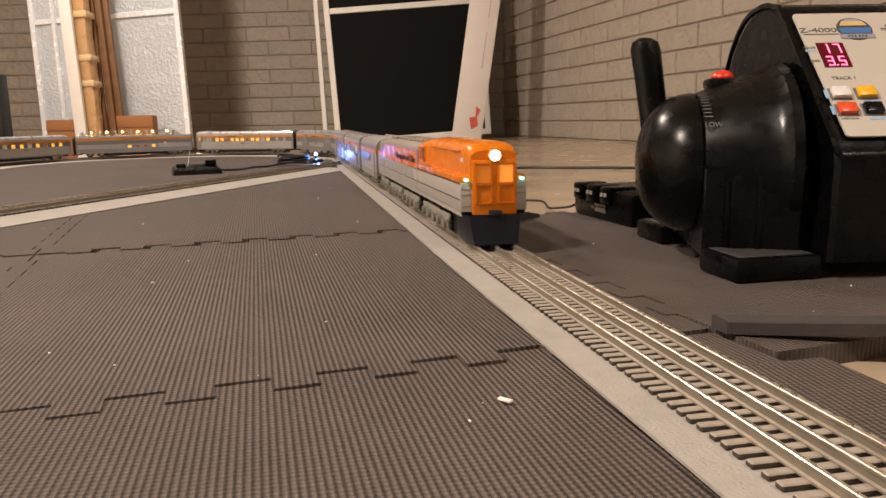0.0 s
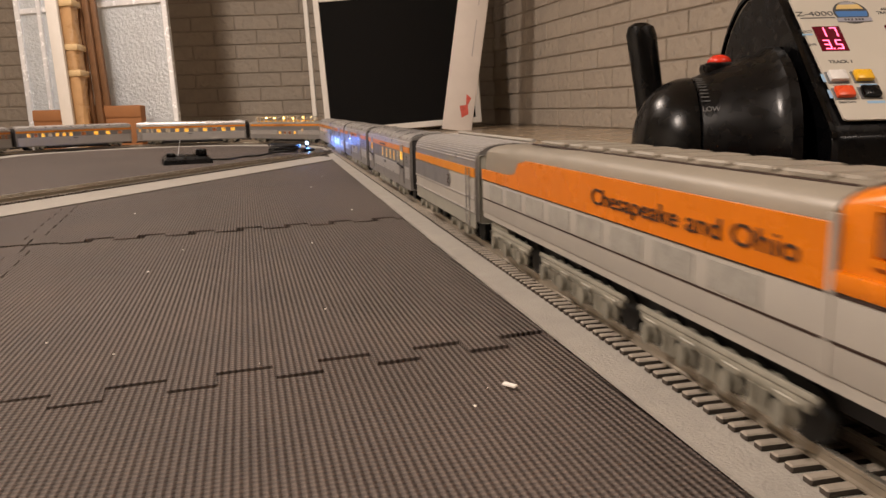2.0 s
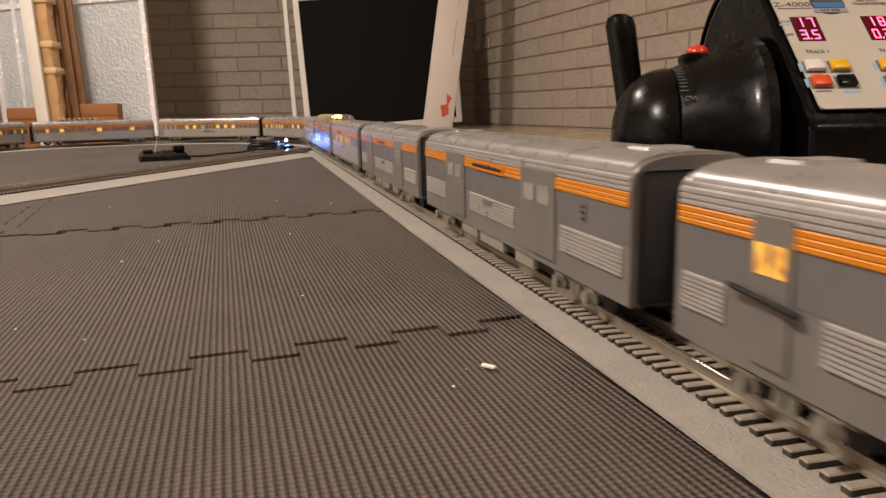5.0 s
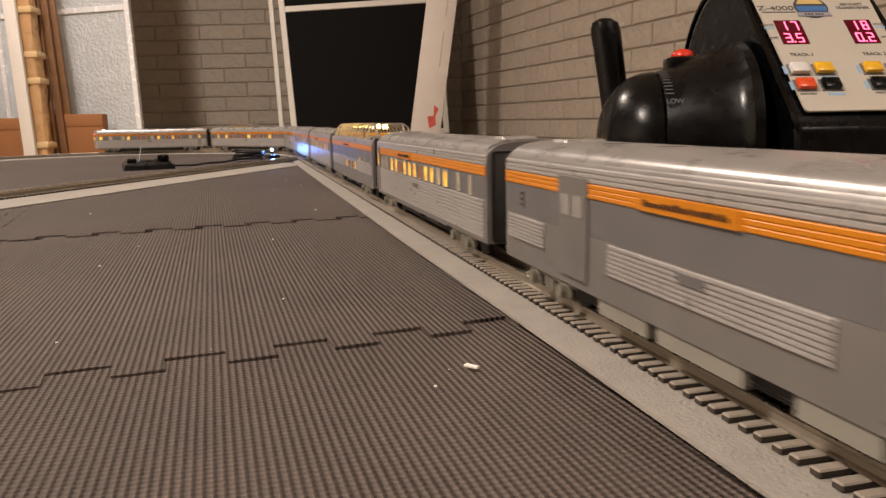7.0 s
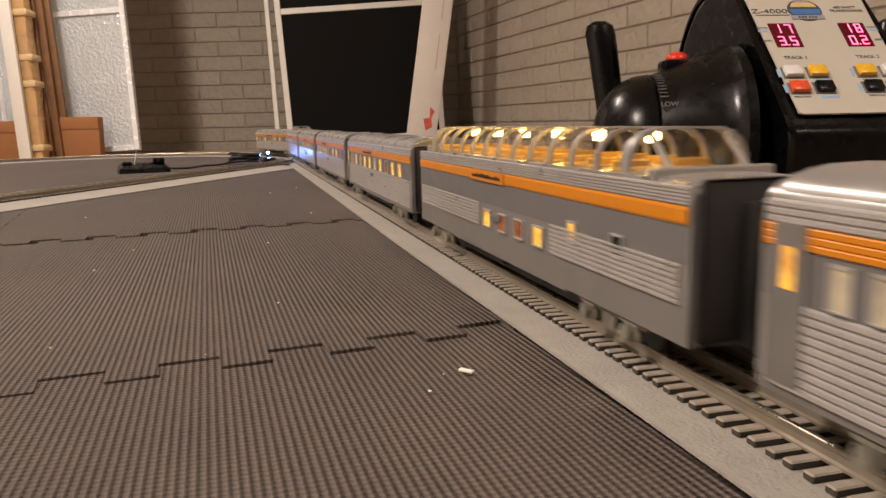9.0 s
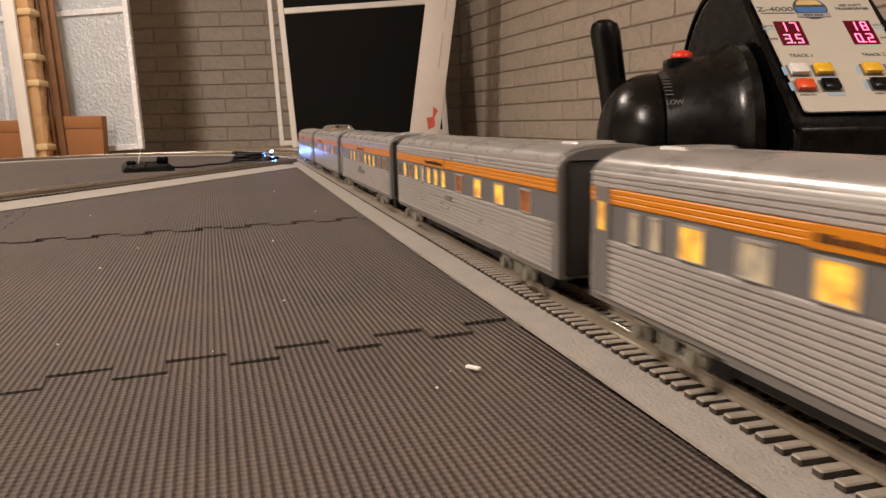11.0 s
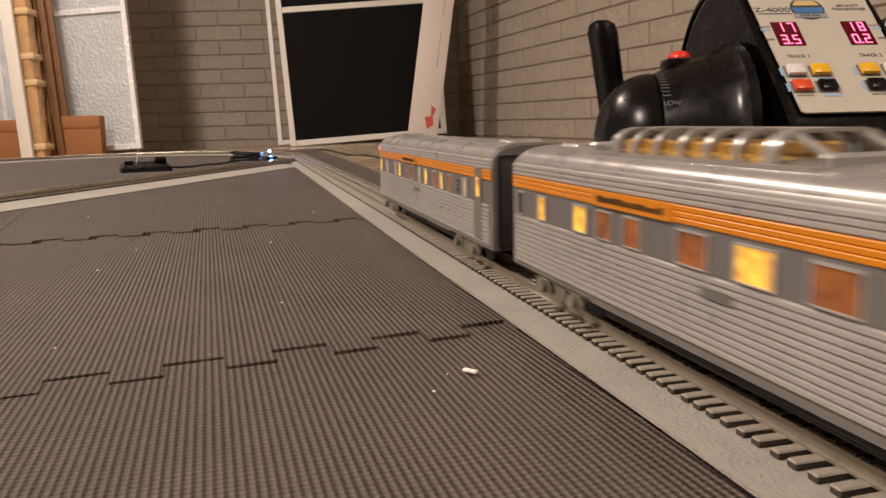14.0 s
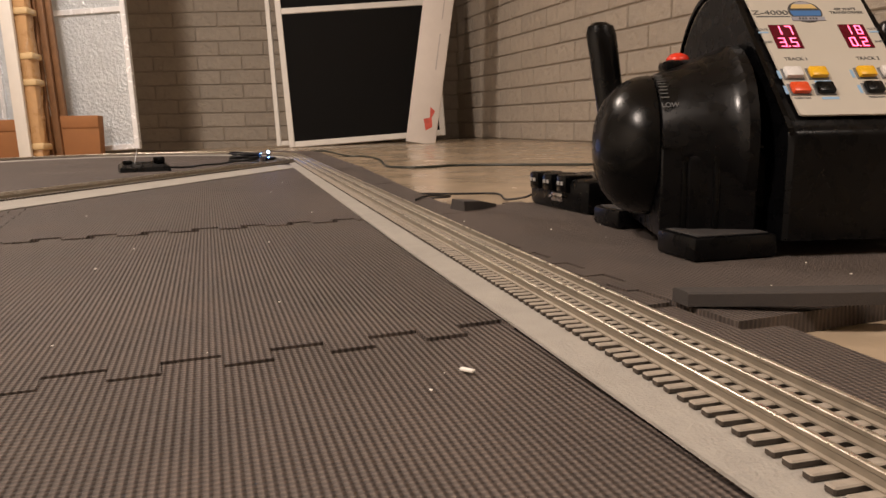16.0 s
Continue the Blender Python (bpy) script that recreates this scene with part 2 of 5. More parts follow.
def part(name, bm, mat, parent=None, label="", smooth=True):
    me = bpy.data.meshes.new(name)
    bm.to_mesh(me)
    bm.free()
    me.materials.append(mat)
    if smooth:
        smooth_by_angle(me)
    ob = new(name, me)
    if parent is not None:
        ob.parent = parent
    return tagged(ob, label)


def shared(name, me, parent, m):
    ob = new(name, me)
    ob.parent = parent
    ob.matrix_basis = m
    return ob


def mesh_of(bm, mat, name="piece"):
    me = bpy.data.meshes.new(name)
    bm.to_mesh(me)
    bm.free()
    me.materials.append(mat)
    return me


def empty(name, m=None):
    ob = new(name)
    ob.empty_display_size = 0.05
    if m is not None:
        ob.matrix_basis = m
    return ob


def tube(name, points, r, mat, parent=None, cyclic=False):
    """A cable or bent bar along points, as a mesh."""
    pts = [Vector(p) for p in points]
    fine = []
    for i in range(len(pts) - 1):
        p0, p1, p2, p3 = pts[max(i - 1, 0)], pts[i], pts[i + 1], pts[min(i + 2, len(pts) - 1)]
        for k in range(8):
            u = k / 8
            fine.append(0.5 * ((2 * p1) + (p2 - p0) * u + (2 * p0 - 5 * p1 + 4 * p2 - p3) * u * u + (3 * p1 - p0 - 3 * p2 + p3) * u ** 3))
    fine.append(pts[-1])
    rings = []
    for i, p in enumerate(fine):
        d = fine[min(i + 1, len(fine) - 1)] - fine[max(i - 1, 0)]
        q = d.to_track_quat("Z", "Y")
        rings.append([p + q @ Vector((r * math.cos(a * math.pi / 4), r * math.sin(a * math.pi / 4), 0)) for a in range(8)])
    return part(name, loft(rings), mat, parent)


def text(name, words, size, m, mat, parent=None, depth=0.0002, align="CENTER"):
    """Lettering turned into a mesh, with a slight depth."""
    cu = bpy.data.curves.new(name, "FONT")
    cu.body, cu.size, cu.extrude, cu.align_x, cu.align_y = words, size, depth, align, "CENTER"
    tmp = bpy.data.objects.new("tmp", cu)
    me = bpy.data.meshes.new_from_object(tmp)
    bpy.data.objects.remove(tmp)
    me.materials.clear()
    me.materials.append(mat)
    ob = new(name, me)
    ob.parent = parent
    ob.matrix_basis = m
    return ob


# ---- the line of the track ----
XC, YC, RADIUS = 0.1768, 2.33, 0.53
RAIL_TOP = 0.0095
HALF_TURN = math.pi * RADIUS


def on_track(s):
    """The place and heading at s: on the near straight s is y; the half circle and the far straight follow."""
    if s <= YC:
        return Vector((XC, s, RAIL_TOP)), -math.pi / 2
    if s <= YC + HALF_TURN:
        a = (s - YC) / RADIUS
        return Vector((XC - RADIUS + RADIUS * math.cos(a), YC + RADIUS * math.sin(a), RAIL_TOP)), a - math.pi / 2
    return Vector((XC - 2 * RADIUS, YC - (s - YC - HALF_TURN), RAIL_TOP)), math.pi / 2


# ---- floor, walls, ceiling ----
AXIS = radians(15.2)
WALL_D = 5.3
FAR = Vector((math.sin(AXIS), math.cos(AXIS), 0))
ACROSS = Vector((math.cos(AXIS), -math.sin(AXIS), 0))


def floor_z(x, y):
    """The slab falls a little to one side in front of the far wall."""
    k = min(1, max(0, (y - 3.0) / 1.5))
    return -0.012 - 0.05 * (k * k * (3 - 2 * k)) * min(1, max(0, (1.35 - x) / 1.7))


def build_floor():
    bm = bmesh.new()
    xs, ys = [-3.2 + 0.25 * i for i in range(29)], [-5.9 + 0.25 * i for i in range(52)]
    grid = [[bm.verts.new((x, y, floor_z(x, y))) for x in xs] for y in ys]
    for a, b in zip(grid, grid[1:]):
        for i in range(len(xs) - 1):
            bm.faces.new((a[i], a[i + 1], b[i + 1], b[i]))
    ob = part("floor", bm, FLOOR)
    tagged(ob, "smooth sealed tan concrete basement floor", "floor", kind="structure")


build_floor()
COURSE, BLOCK = 0.0966, 0.305


def build_wall(name, origin, along, normal, length, near, label, shift=0.0):
    """A wall of painted blocks: a joint-coloured slab, single blocks in the stretch near[0]..near[1] and up to 1.2 m, the rest joined."""
    turn = Matrix((along, normal, Vector((0, 0, 1)))).transposed().to_4x4()
    wall = part(name, box(0, length, -0.2, 0, -0.15, 2.4), MORTAR)
    wall.matrix_basis = Matrix.Translation(origin) @ turn
    tagged(wall, label, "wall", kind="structure")
    def block_mesh(w):
        d, e = 0.009, 0.0045
        z1 = COURSE - 0.007
        back = [(0, 0, 0), (w, 0, 0), (w, 0, z1), (0, 0, z1)]
        front = [(e, d, e), (w - e, d, e), (w - e, d, z1 - e), (e, d, z1 - e)]
        mid = [(0.001, d * 0.6, 0.001), (w - 0.001, d * 0.6, 0.001), (w - 0.001, d * 0.6, z1 - 0.001), (0.001, d * 0.6, z1 - 0.001)]
        return loft([back, mid, front])
    whole = mesh_of(block_mesh(BLOCK - 0.007), BRICK, "brick")
    rest = []
    for row in range(26):
        z = -0.1016 + row * COURSE
        x = shift - (BLOCK / 2 if row % 2 else 0.0)
        while x < length:
            if near[0] < x < near[1] and z < 1.15:
                shared("brick", whole, wall, Matrix.Translation((x, 0.0, z)))
            elif x >= 0 and x + BLOCK <= length:
                rest.append((x, z))
            x += BLOCK
    verts, faces = [], []
    for x, z in rest:
        n = len(verts)
        w, h, d, e = BLOCK - 0.009, COURSE - 0.009, 0.010, 0.006
        verts += [(x, 0, z), (x + w, 0, z), (x + w, 0, z + h), (x, 0, z + h), (x + e, d, z + e), (x + w - e, d, z + e), (x + w - e, d, z + h - e), (x + e, d, z + h - e)]
        faces += [tuple(n + i for i in f) for f in ((4, 7, 6, 5), (0, 4, 5, 1), (1, 5, 6, 2), (2, 6, 7, 3), (3, 7, 4, 0))]
    me = bpy.data.meshes.new("bricks")
    me.from_pydata(verts, [], faces)
    me.materials.append(BRICK)
    ob = new("bricks", me)
    ob.parent = wall
    tagged(ob, kind="stuff")
    return wall


CORNER = FAR * WALL_D + ACROSS * (WALL_D * math.tan(radians(1.3)))
SIDE = Vector((0.0617, -1, 0)).normalized()


def build_room():
    build_wall("wall_north", CORNER - ACROSS * 4.9, ACROSS, -FAR, 4.9, (1.2, 4.9), "wall of grey-beige painted rough blocks behind leaning panels", 0.065)
    build_wall("wall_east", CORNER, SIDE, Vector((-SIDE.y, SIDE.x, 0)) * -1 if SIDE.y > 0 else Vector((SIDE.y, -SIDE.x, 0)), 11.2, (0.0, 3.4), "long wall of grey-beige painted rough blocks")
    for name, x0, x1, y0, y1 in (("wall_west", -3.4, -3.2, -6.0, 6.6), ("wall_south", -3.4, 3.2, -6.1, -5.9)):
        tagged(part(name, box(x0, x1, y0, y1, -0.15, 2.4), PLASTER), "plain painted wall of the room", "wall", kind="structure")
    tagged(part("ceiling", box(-3.4, 3.4, -6.1, 7.0, 2.4, 2.5), PLASTER), "plain painted ceiling", "ceiling", kind="structure")
    for x, y, size, watts in LAMPS:
        r = size / 2 + 0.02
        lamp = empty("ceiling_lamp", pose(x, y, 2.4))
        part("housing", rod((0, 0, 0), (0, 0, -0.05), r, 32), WHITE, lamp)
        part("diffuser", rod((0, 0, -0.05), (0, 0, -0.08), r * 0.92, 32, r * 0.75), LAMP_SHADE, lamp)
        tagged(lamp, "round flush ceiling lamp with a glowing diffuser", "lamp", "ceiling lamps")


build_room()

# ---- foam mats ----
MAT_TURN = 0.1155
TILE_U, TILE_V = 0.448, 0.448
PERIOD, DEPTH = 0.0470, 0.0155


def tooth_line(n):
    """One jigsaw edge along u from 0 to n: points (u, offset), plain at both ends."""
    count = int((n - PERIOD) / (PERIOD / 2))
    start = (n - count * PERIOD / 2) / 2
    pts = [(0.0, 0.0), (start, 0.0)]
    for k in range(count):
        h = DEPTH / 2 if k % 2 else -DEPTH / 2
        a = start + k * PERIOD / 2
        f = 0.0022 if k % 2 else -0.0022
        pts += [(a - f * 0.5, h), (a + PERIOD / 2 + f * 0.5, h)]
    return pts + [(n - start, 0.0), (n, 0.0)]


ROW_DROP = {-2: 0.0014, -1: 0.0014, 0: 0.0012}


def build_mat(name, u0, u1, v0, v1, teeth, label, drop=0.0, tilt=0.0, west_span=None):
    """A foam tile in the mats' own frame; teeth: which of the four edges (south, east, north, west) are jigsaw cut."""
    g = 0.0008 if u0 > -0.4 else 0.0006
    s, e, n, w = teeth
    line, side = tooth_line(u1 - u0), tooth_line(v1 - v0)
    out = [(u0 + a, v0 + h * s + g) for a, h in line][1:-1]
    out += [(u1 + h * e - g, v0 + a) for a, h in side][1:-1]
    out += [(u0 + a, v1 + h * n - g) for a, h in line][1:-1][::-1]
    west = [(va + west_span[0], h) for va, h in tooth_line(west_span[1] - west_span[0])] if west_span else [(v0 + a, h) for a, h in side]
    out += [(u0 + h * w + g, v) for v, h in west][1:-1][::-1]
    m = len(line) - 2
    corners = [(u0 + g, v0 + g), (u1 - g, v0 + g), (u1 - g, v1 - g), (u0 + g, v1 - g)]
    k = len(side) - 2
    out = [corners[0]] + out[:m] + [corners[1]] + out[m:m + k] + [corners[2]] + out[m + k:2 * m + k] + [corners[3]] + out[2 * m + k:]
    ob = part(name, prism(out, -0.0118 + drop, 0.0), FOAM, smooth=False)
    ob.matrix_basis = MAT_FRAME @ pose(u0, 0, -drop, 0, tilt, 0) @ pose(-u0, 0, 0)
    return tagged(ob, label, "foam mat", "foam floor mats")


MAT_FRAME = pose(0.1245, 0.348, 0, 0, 0, math.degrees(math.atan(MAT_TURN)))


def build_mats():
    label = "charcoal foam floor tile with a fine ribbed grid and jigsaw edges"
    W = 0.43
    for i in range(-3, 1):
        u0 = -0.31 + i * W
        for j in range(-2, 6):
            build_mat("foam_mat", u0, (0.11 if j < 1 else 0.145 + 0.045 * j) if i == 0 else u0 + W, j * 0.44, (j + 1) * 0.44, (1, int(i < 0 or j == 0), 1, 1), label, ROW_DROP.get(j, 0.0), 0.24 if i == 0 and j < 0 else 0.0)
    build_mat("foam_mat", 0.11, 0.66, -0.05, 0.50, (0, 0, 1, 1), "charcoal foam floor tile under the black transformer", 0.0004, 0.0, (0.0, 0.44))
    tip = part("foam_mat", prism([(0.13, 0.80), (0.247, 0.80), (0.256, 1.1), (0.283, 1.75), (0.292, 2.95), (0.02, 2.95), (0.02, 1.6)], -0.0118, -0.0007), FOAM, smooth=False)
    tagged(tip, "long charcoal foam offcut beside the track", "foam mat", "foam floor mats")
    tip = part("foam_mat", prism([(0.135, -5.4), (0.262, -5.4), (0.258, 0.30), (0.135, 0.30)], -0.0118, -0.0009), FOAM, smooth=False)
    tagged(tip, "long charcoal foam piece under the track", "foam mat", "foam floor mats")


build_mats()


def build_offcuts():
    """Loose trimmed edges of foam: one long curved bar and one short tapered piece."""
    rings = []
    for i in range(15):
        k = i / 14
        x, y = 0.232 + 0.19 * k, 0.351 - 0.062 * math.sin(k * 1.9) + 0.02 * k * k
        lift = 0.0004 + 0.004 * math.sin(k * math.pi)
        w, h = 0.0075, 0.0068
        rings.append([(x, y - w, lift), (x, y + w, lift), (x, y + w, lift + h), (x, y + w * 0.8, lift + h + 0.001), (x, y - w * 0.8, lift + h + 0.001), (x, y - w, lift + h)])
    bar = part("foam_edging", loft(rings), FOAM_PLAIN)
    tagged(bar, "loose curved charcoal foam edging bar lying on the mat", "foam edging")
    bit = part("foam_offcut", loft([[(0.240, 0.840, 0), (0.248, 0.808, 0), (0.248, 0.810, 0.011), (0.242, 0.838, 0.012)], [(0.270, 0.848, 0), (0.274, 0.822, 0), (0.274, 0.824, 0.009), (0.270, 0.846, 0.009)], [(0.298, 0.848, 0), (0.298, 0.842, 0), (0.298, 0.843, 0.003), (0.298, 0.847, 0.003)]]), FOAM_PLAIN)
    tagged(bit, "small tapered charcoal foam offcut on the mat", "foam offcut")
    bm = box(-0.0034, 0.0034, -0.0012, 0.0012, 0, 0.0012, 0.0004)
    scrap = part("paper_scrap", bm, PAPER_BIT)
    scrap.matrix_basis = pose(0.0895, 0.2845, -0.0012, 0, 0, -52)
    tagged(scrap, "tiny white paper scrap on the foam mat", "scrap")
    rng = random.Random(4)
    for k in range(46):
        x, y = rng.uniform(-0.3, 0.12), rng.uniform(0.16, 1.4)
        if k > 30:
            x, y = rng.uniform(0.22, 0.4), rng.uniform(0.33, 0.8)
        r = rng.uniform(0.0003, 0.0009)
        c = part("crumb", box(-r, r, -r * 0.6, r * 0.6, 0, r, r * 0.2, 1), PAPER_BIT)
        v = (y - 0.343) * 0.9934 - (x - 0.131) * 0.1147
        c.matrix_basis = pose(x, y, 0.0 if x > 0.2 else -ROW_DROP.get(math.floor(v / 0.44), 0.0), 0, 0, rng.uniform(0, 180))
        tagged(c, "tiny pale crumb of debris on the mat", "crumb", "crumbs")


build_offcuts()

# ---- track ----
ZS = 0.0016
TIE_STEP = 0.00785


def sector(cx, cy, r0, r1, a0, a1, z0, z1, n=40):
    arc = [a0 + (a1 - a0) * i / n for i in range(n + 1)]
    out = [(cx + r1 * math.cos(a), cy + r1 * math.sin(a)) for a in arc] + [(cx + r0 * math.cos(a), cy + r0 * math.sin(a)) for a in arc[::-1]]
    bm = bmesh.new()
    m = len(arc)
    lo, hi = [bm.verts.new((x, y, z0)) for x, y in out], [bm.verts.new((x, y, z1)) for x, y in out]
    for i in range(m - 1):
        j = 2 * m - 1 - i
        bm.faces.new((hi[i], hi[i + 1], hi[j - 1], hi[j]))
    for i in range(2 * m):
        bm.faces.new((lo[i], lo[(i + 1) % (2 * m)], hi[(i + 1) % (2 * m)], hi[i]))
    bmesh.ops.recalc_face_normals(bm, faces=bm.faces[:])
    return bm


CX = XC - RADIUS
MID = Vector((-0.49, -0.872, 0)).normalized()
MID_N = Vector((MID.y, -MID.x, 0))
MID_AT = Vector((-0.165, 1.350, 0))


def branch(s):
    """The diverging line: a turnout curve out of the straight and then a straight; s from the points onwards."""
    r = 1.0
    bend = math.acos(-MID.y)
    if s < r * bend:
        a = s / r
        return Vector((XC - r + r * math.cos(a), 2.366 - r * math.sin(a), 0)), -math.pi / 2 - a
    p = Vector((XC - r + r * math.cos(bend), 2.366 - r * math.sin(bend), 0))
    return p + MID * (s - r * bend), -math.pi / 2 - bend


def rail_bm(line, offset, s0, s1, step):
    prof = [(-0.0017, 0.0), (0.0017, 0.0), (0.0017, 0.0008), (0.0007, 0.0014), (0.0007, 0.0036), (0.0012, 0.0042), (0.0012, 0.0054), (0.0008, 0.0057), (-0.0008, 0.0057), (-0.0012, 0.0054), (-0.0012, 0.0042), (-0.0007, 0.0036), (-0.0007, 0.0014), (-0.0017, 0.0008)]
    rings = []
    n = max(2, round((s1 - s0) / step))
    for i in range(n + 1):
        p, h = line(s0 + (s1 - s0) * i / n)
        side = Vector((math.sin(h), -math.cos(h), 0))
        rings.append([Vector((p.x, p.y, RAIL_TOP - 0.0057 + z)) + side * (offset + w) for w, z in prof])
    return loft(rings)


def build_track(name, line, s0, s1, near, label, step=0.03, gauge=0.0164):
    """Three rails on ties; the ties in the stretch near[0]..near[1] are single pieces."""
    track = empty(name)
    tagged(track, label, "track")
    for off, rn in ((-gauge, "outer_rail"), (0.0, "center_rail"), (gauge, "outer_rail")):
        rail = part(rn, rail_bm(line, off, s0, s1, step), RAIL, track)
        rail.data.materials.append(RAIL_HEAD)
        for f in rail.data.polygons:
            f.material_index = 1 if f.normal.z > 0.6 and f.center.z > RAIL_TOP - 0.0008 else 0
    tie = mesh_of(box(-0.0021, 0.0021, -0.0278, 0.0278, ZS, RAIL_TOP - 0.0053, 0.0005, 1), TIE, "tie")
    tie.materials.append(TIE_SHADE)
    # Tops keep the plain tie colour; every other face gets the shade colour.
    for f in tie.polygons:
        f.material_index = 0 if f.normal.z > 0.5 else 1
    verts, faces = [], []
    n = int((s1 - s0) / TIE_STEP)
    rng = random.Random(7)
    for i in range(n):
        s = s0 + (i + 0.5) * TIE_STEP
        p, h = line(s)
        if near and near[0] <= s <= near[1]:
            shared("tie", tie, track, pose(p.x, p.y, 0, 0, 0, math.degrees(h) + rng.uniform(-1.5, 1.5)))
        else:
            k = len(verts)
            d, c = Vector((math.cos(h), math.sin(h), 0)) * 0.0021, Vector((-math.sin(h), math.cos(h), 0)) * 0.0278
            for z in (ZS, RAIL_TOP - 0.0053):
                verts += [Vector((p.x, p.y, z)) + a * d + b * c for a, b in ((-1, -1), (1, -1), (1, 1), (-1, 1))]
            faces += [tuple(k + q for q in f) for f in ((4, 5, 6, 7), (0, 1, 5, 4), (1, 2, 6, 5), (2, 3, 7, 6), (3, 0, 4, 7))]
    if verts:
        me = bpy.data.meshes.new("ties")
        me.from_pydata(verts, [], faces)
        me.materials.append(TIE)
        me.materials.append(TIE_SHADE)
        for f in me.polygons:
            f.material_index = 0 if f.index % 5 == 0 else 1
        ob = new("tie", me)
        ob.parent = track
        tagged(ob, kind="stuff")
    return track


def flat(s):
    p, h = on_track(s)
    return Vector((p.x, p.y, 0)), h


def build_tracks():
    u = part("track_underlay", prism([(0.131, -5.3), (0.2015, -5.3), (0.2015, 2.33), (0.14, 2.33), (0.128, 1.80), (0.128, 1.14), (0.128, 0.79), (0.128, 0.60), (0.129, 0.46), (0.130, 0.34), (0.131, 0.15)], 0.0002, ZS), STRIP, smooth=False)
    tagged(u, "beige speckled underlay strip beneath the straight track", "track underlay")
    u = part("track_underlay", sector(CX, YC, 0.425, 0.56, 0.0, math.pi, 0.0002, ZS - 0.0004), STRIP, smooth=False)
    tagged(u, "beige underlay strip beneath the curved track", "track underlay")
    u = part("track_underlay", prism([(XC - 2 * RADIUS - 0.03, 0.3), (XC - 2 * RADIUS + 0.1, 0.3), (XC - 2 * RADIUS + 0.1, 2.33), (XC - 2 * RADIUS - 0.03, 2.33)], 0.0002, ZS - 0.0006), STRIP, smooth=False)
    tagged(u, "beige underlay strip beneath the far straight track", "track underlay")
    a, b = MID_AT - MID_N * 0.047, MID_AT + MID_N * 0.102
    top, low = -0.57, 0.9
    out = [a + MID * top, a + MID * low, b + MID * low, b + MID * (top - 0.1)]
    u = part("track_underlay", prism([(p.x, p.y) for p in out], 0.0002, ZS - 0.0002), STRIP, smooth=False)
    tagged(u, "beige underlay strip beneath the branching track", "track underlay")
    build_track("straight_track", flat, -5.3, 2.33, (0.12, 2.33), "three-rail model railway track with close brown ties")
    build_track("curved_track", flat, 2.33, 2.33 + HALF_TURN, None, "curved three-rail model railway track")
    build_track("straight_track", flat, 2.33 + HALF_TURN, 2.33 + HALF_TURN + 2.0, None, "straight three-rail model railway track at the far side")
    build_track("branch_track", branch, 0.30, 1.9, None, "three-rail branch track leaving the turnout")


build_tracks()


def build_switch_stand():
    st = empty("switch_machine", pose(0.083, 2.10, ZS, 0, 0, 8))
    part("housing", box(-0.014, 0.014, -0.045, 0.045, 0, 0.014, 0.003), BLACK, st)
    part("lantern", joined(rod((0, 0, 0.014), (0, 0, 0.026), 0.003), rod((0, 0, 0.024), (0, 0, 0.031), 0.005)), BLACK, st)
    part("led", rod((0, -0.0055, 0.0265), (0, -0.003, 0.0265), 0.0035, 12), BLUE_LIGHT, st, "glowing blue-white lamp")
    tagged(st, "small turnout motor with a glowing blue lamp", "switch machine")
    data = bpy.data.lights.new("led_light", "POINT")
    data.energy, data.color, data.shadow_soft_size = 0.35, (0.12, 0.32, 1.0), 0.006
    ob = new("led_light", data)
    ob.location = (0.085, 2.082, 0.030)


build_switch_stand()

# ---- rolling stock: x forward, z from the rail top ----
HW = 0.030


def shell(x0, x1, bottom, eave, top, hw=HW, n=10, flat_top=0.0):
    """A closed car body: upright sides and a rounded roof."""
    ring = [(hw, bottom), (hw, eave)]
    for i in range(1, n):
        a = math.pi * i / n
        c, s = math.cos(a), math.sin(a)
        e = 0.72
        ring.append((hw * math.copysign(abs(c) ** e, c), eave + (top - eave) * abs(s) ** e))
    ring += [(-hw, eave), (-hw, bottom)]
    return loft([[(x, y, z) for y, z in ring] for x in (x0, x1)])


def tail_shell(x0, x1, bottom=0.017, eave=0.066, top=0.0820, hw=HW):
    """The rounded rear of a car, in plan a quarter circle at each corner."""
    rings = []
    for k in range(7):
        a = k / 6 * math.pi / 2
        x, q = x1 - (x1 - x0) * math.sin(a), hw - 0.016 * (1 - math.cos(a))
        drop = 0.004 * (1 - math.cos(a)) if top > eave else 0.0
        ring = [(q, bottom), (q, eave)]
        for i in range(1, 10):
            b = math.pi * i / 10
            c, s = math.cos(b), math.sin(b)
            ring.append((q * math.copysign(abs(c) ** 0.72, c), eave + (top - drop - eave) * abs(s) ** 0.72))
        ring += [(-q, eave), (-q, bottom)]
        rings.append([(x, y, z) for y, z in ring])
    return loft(rings)


def both_sides(make):
    return joined(make(1), make(-1))


def slab(side, x0, x1, z0, z1, proud=0.0006, hw=HW, bevel=0.0):
    """A plate on a car's side, standing proud of it."""
    y = hw + proud
    return box(x0, x1, *((hw - 0.001, y) if side > 0 else (-y, -hw + 0.001)), z0, z1, bevel)


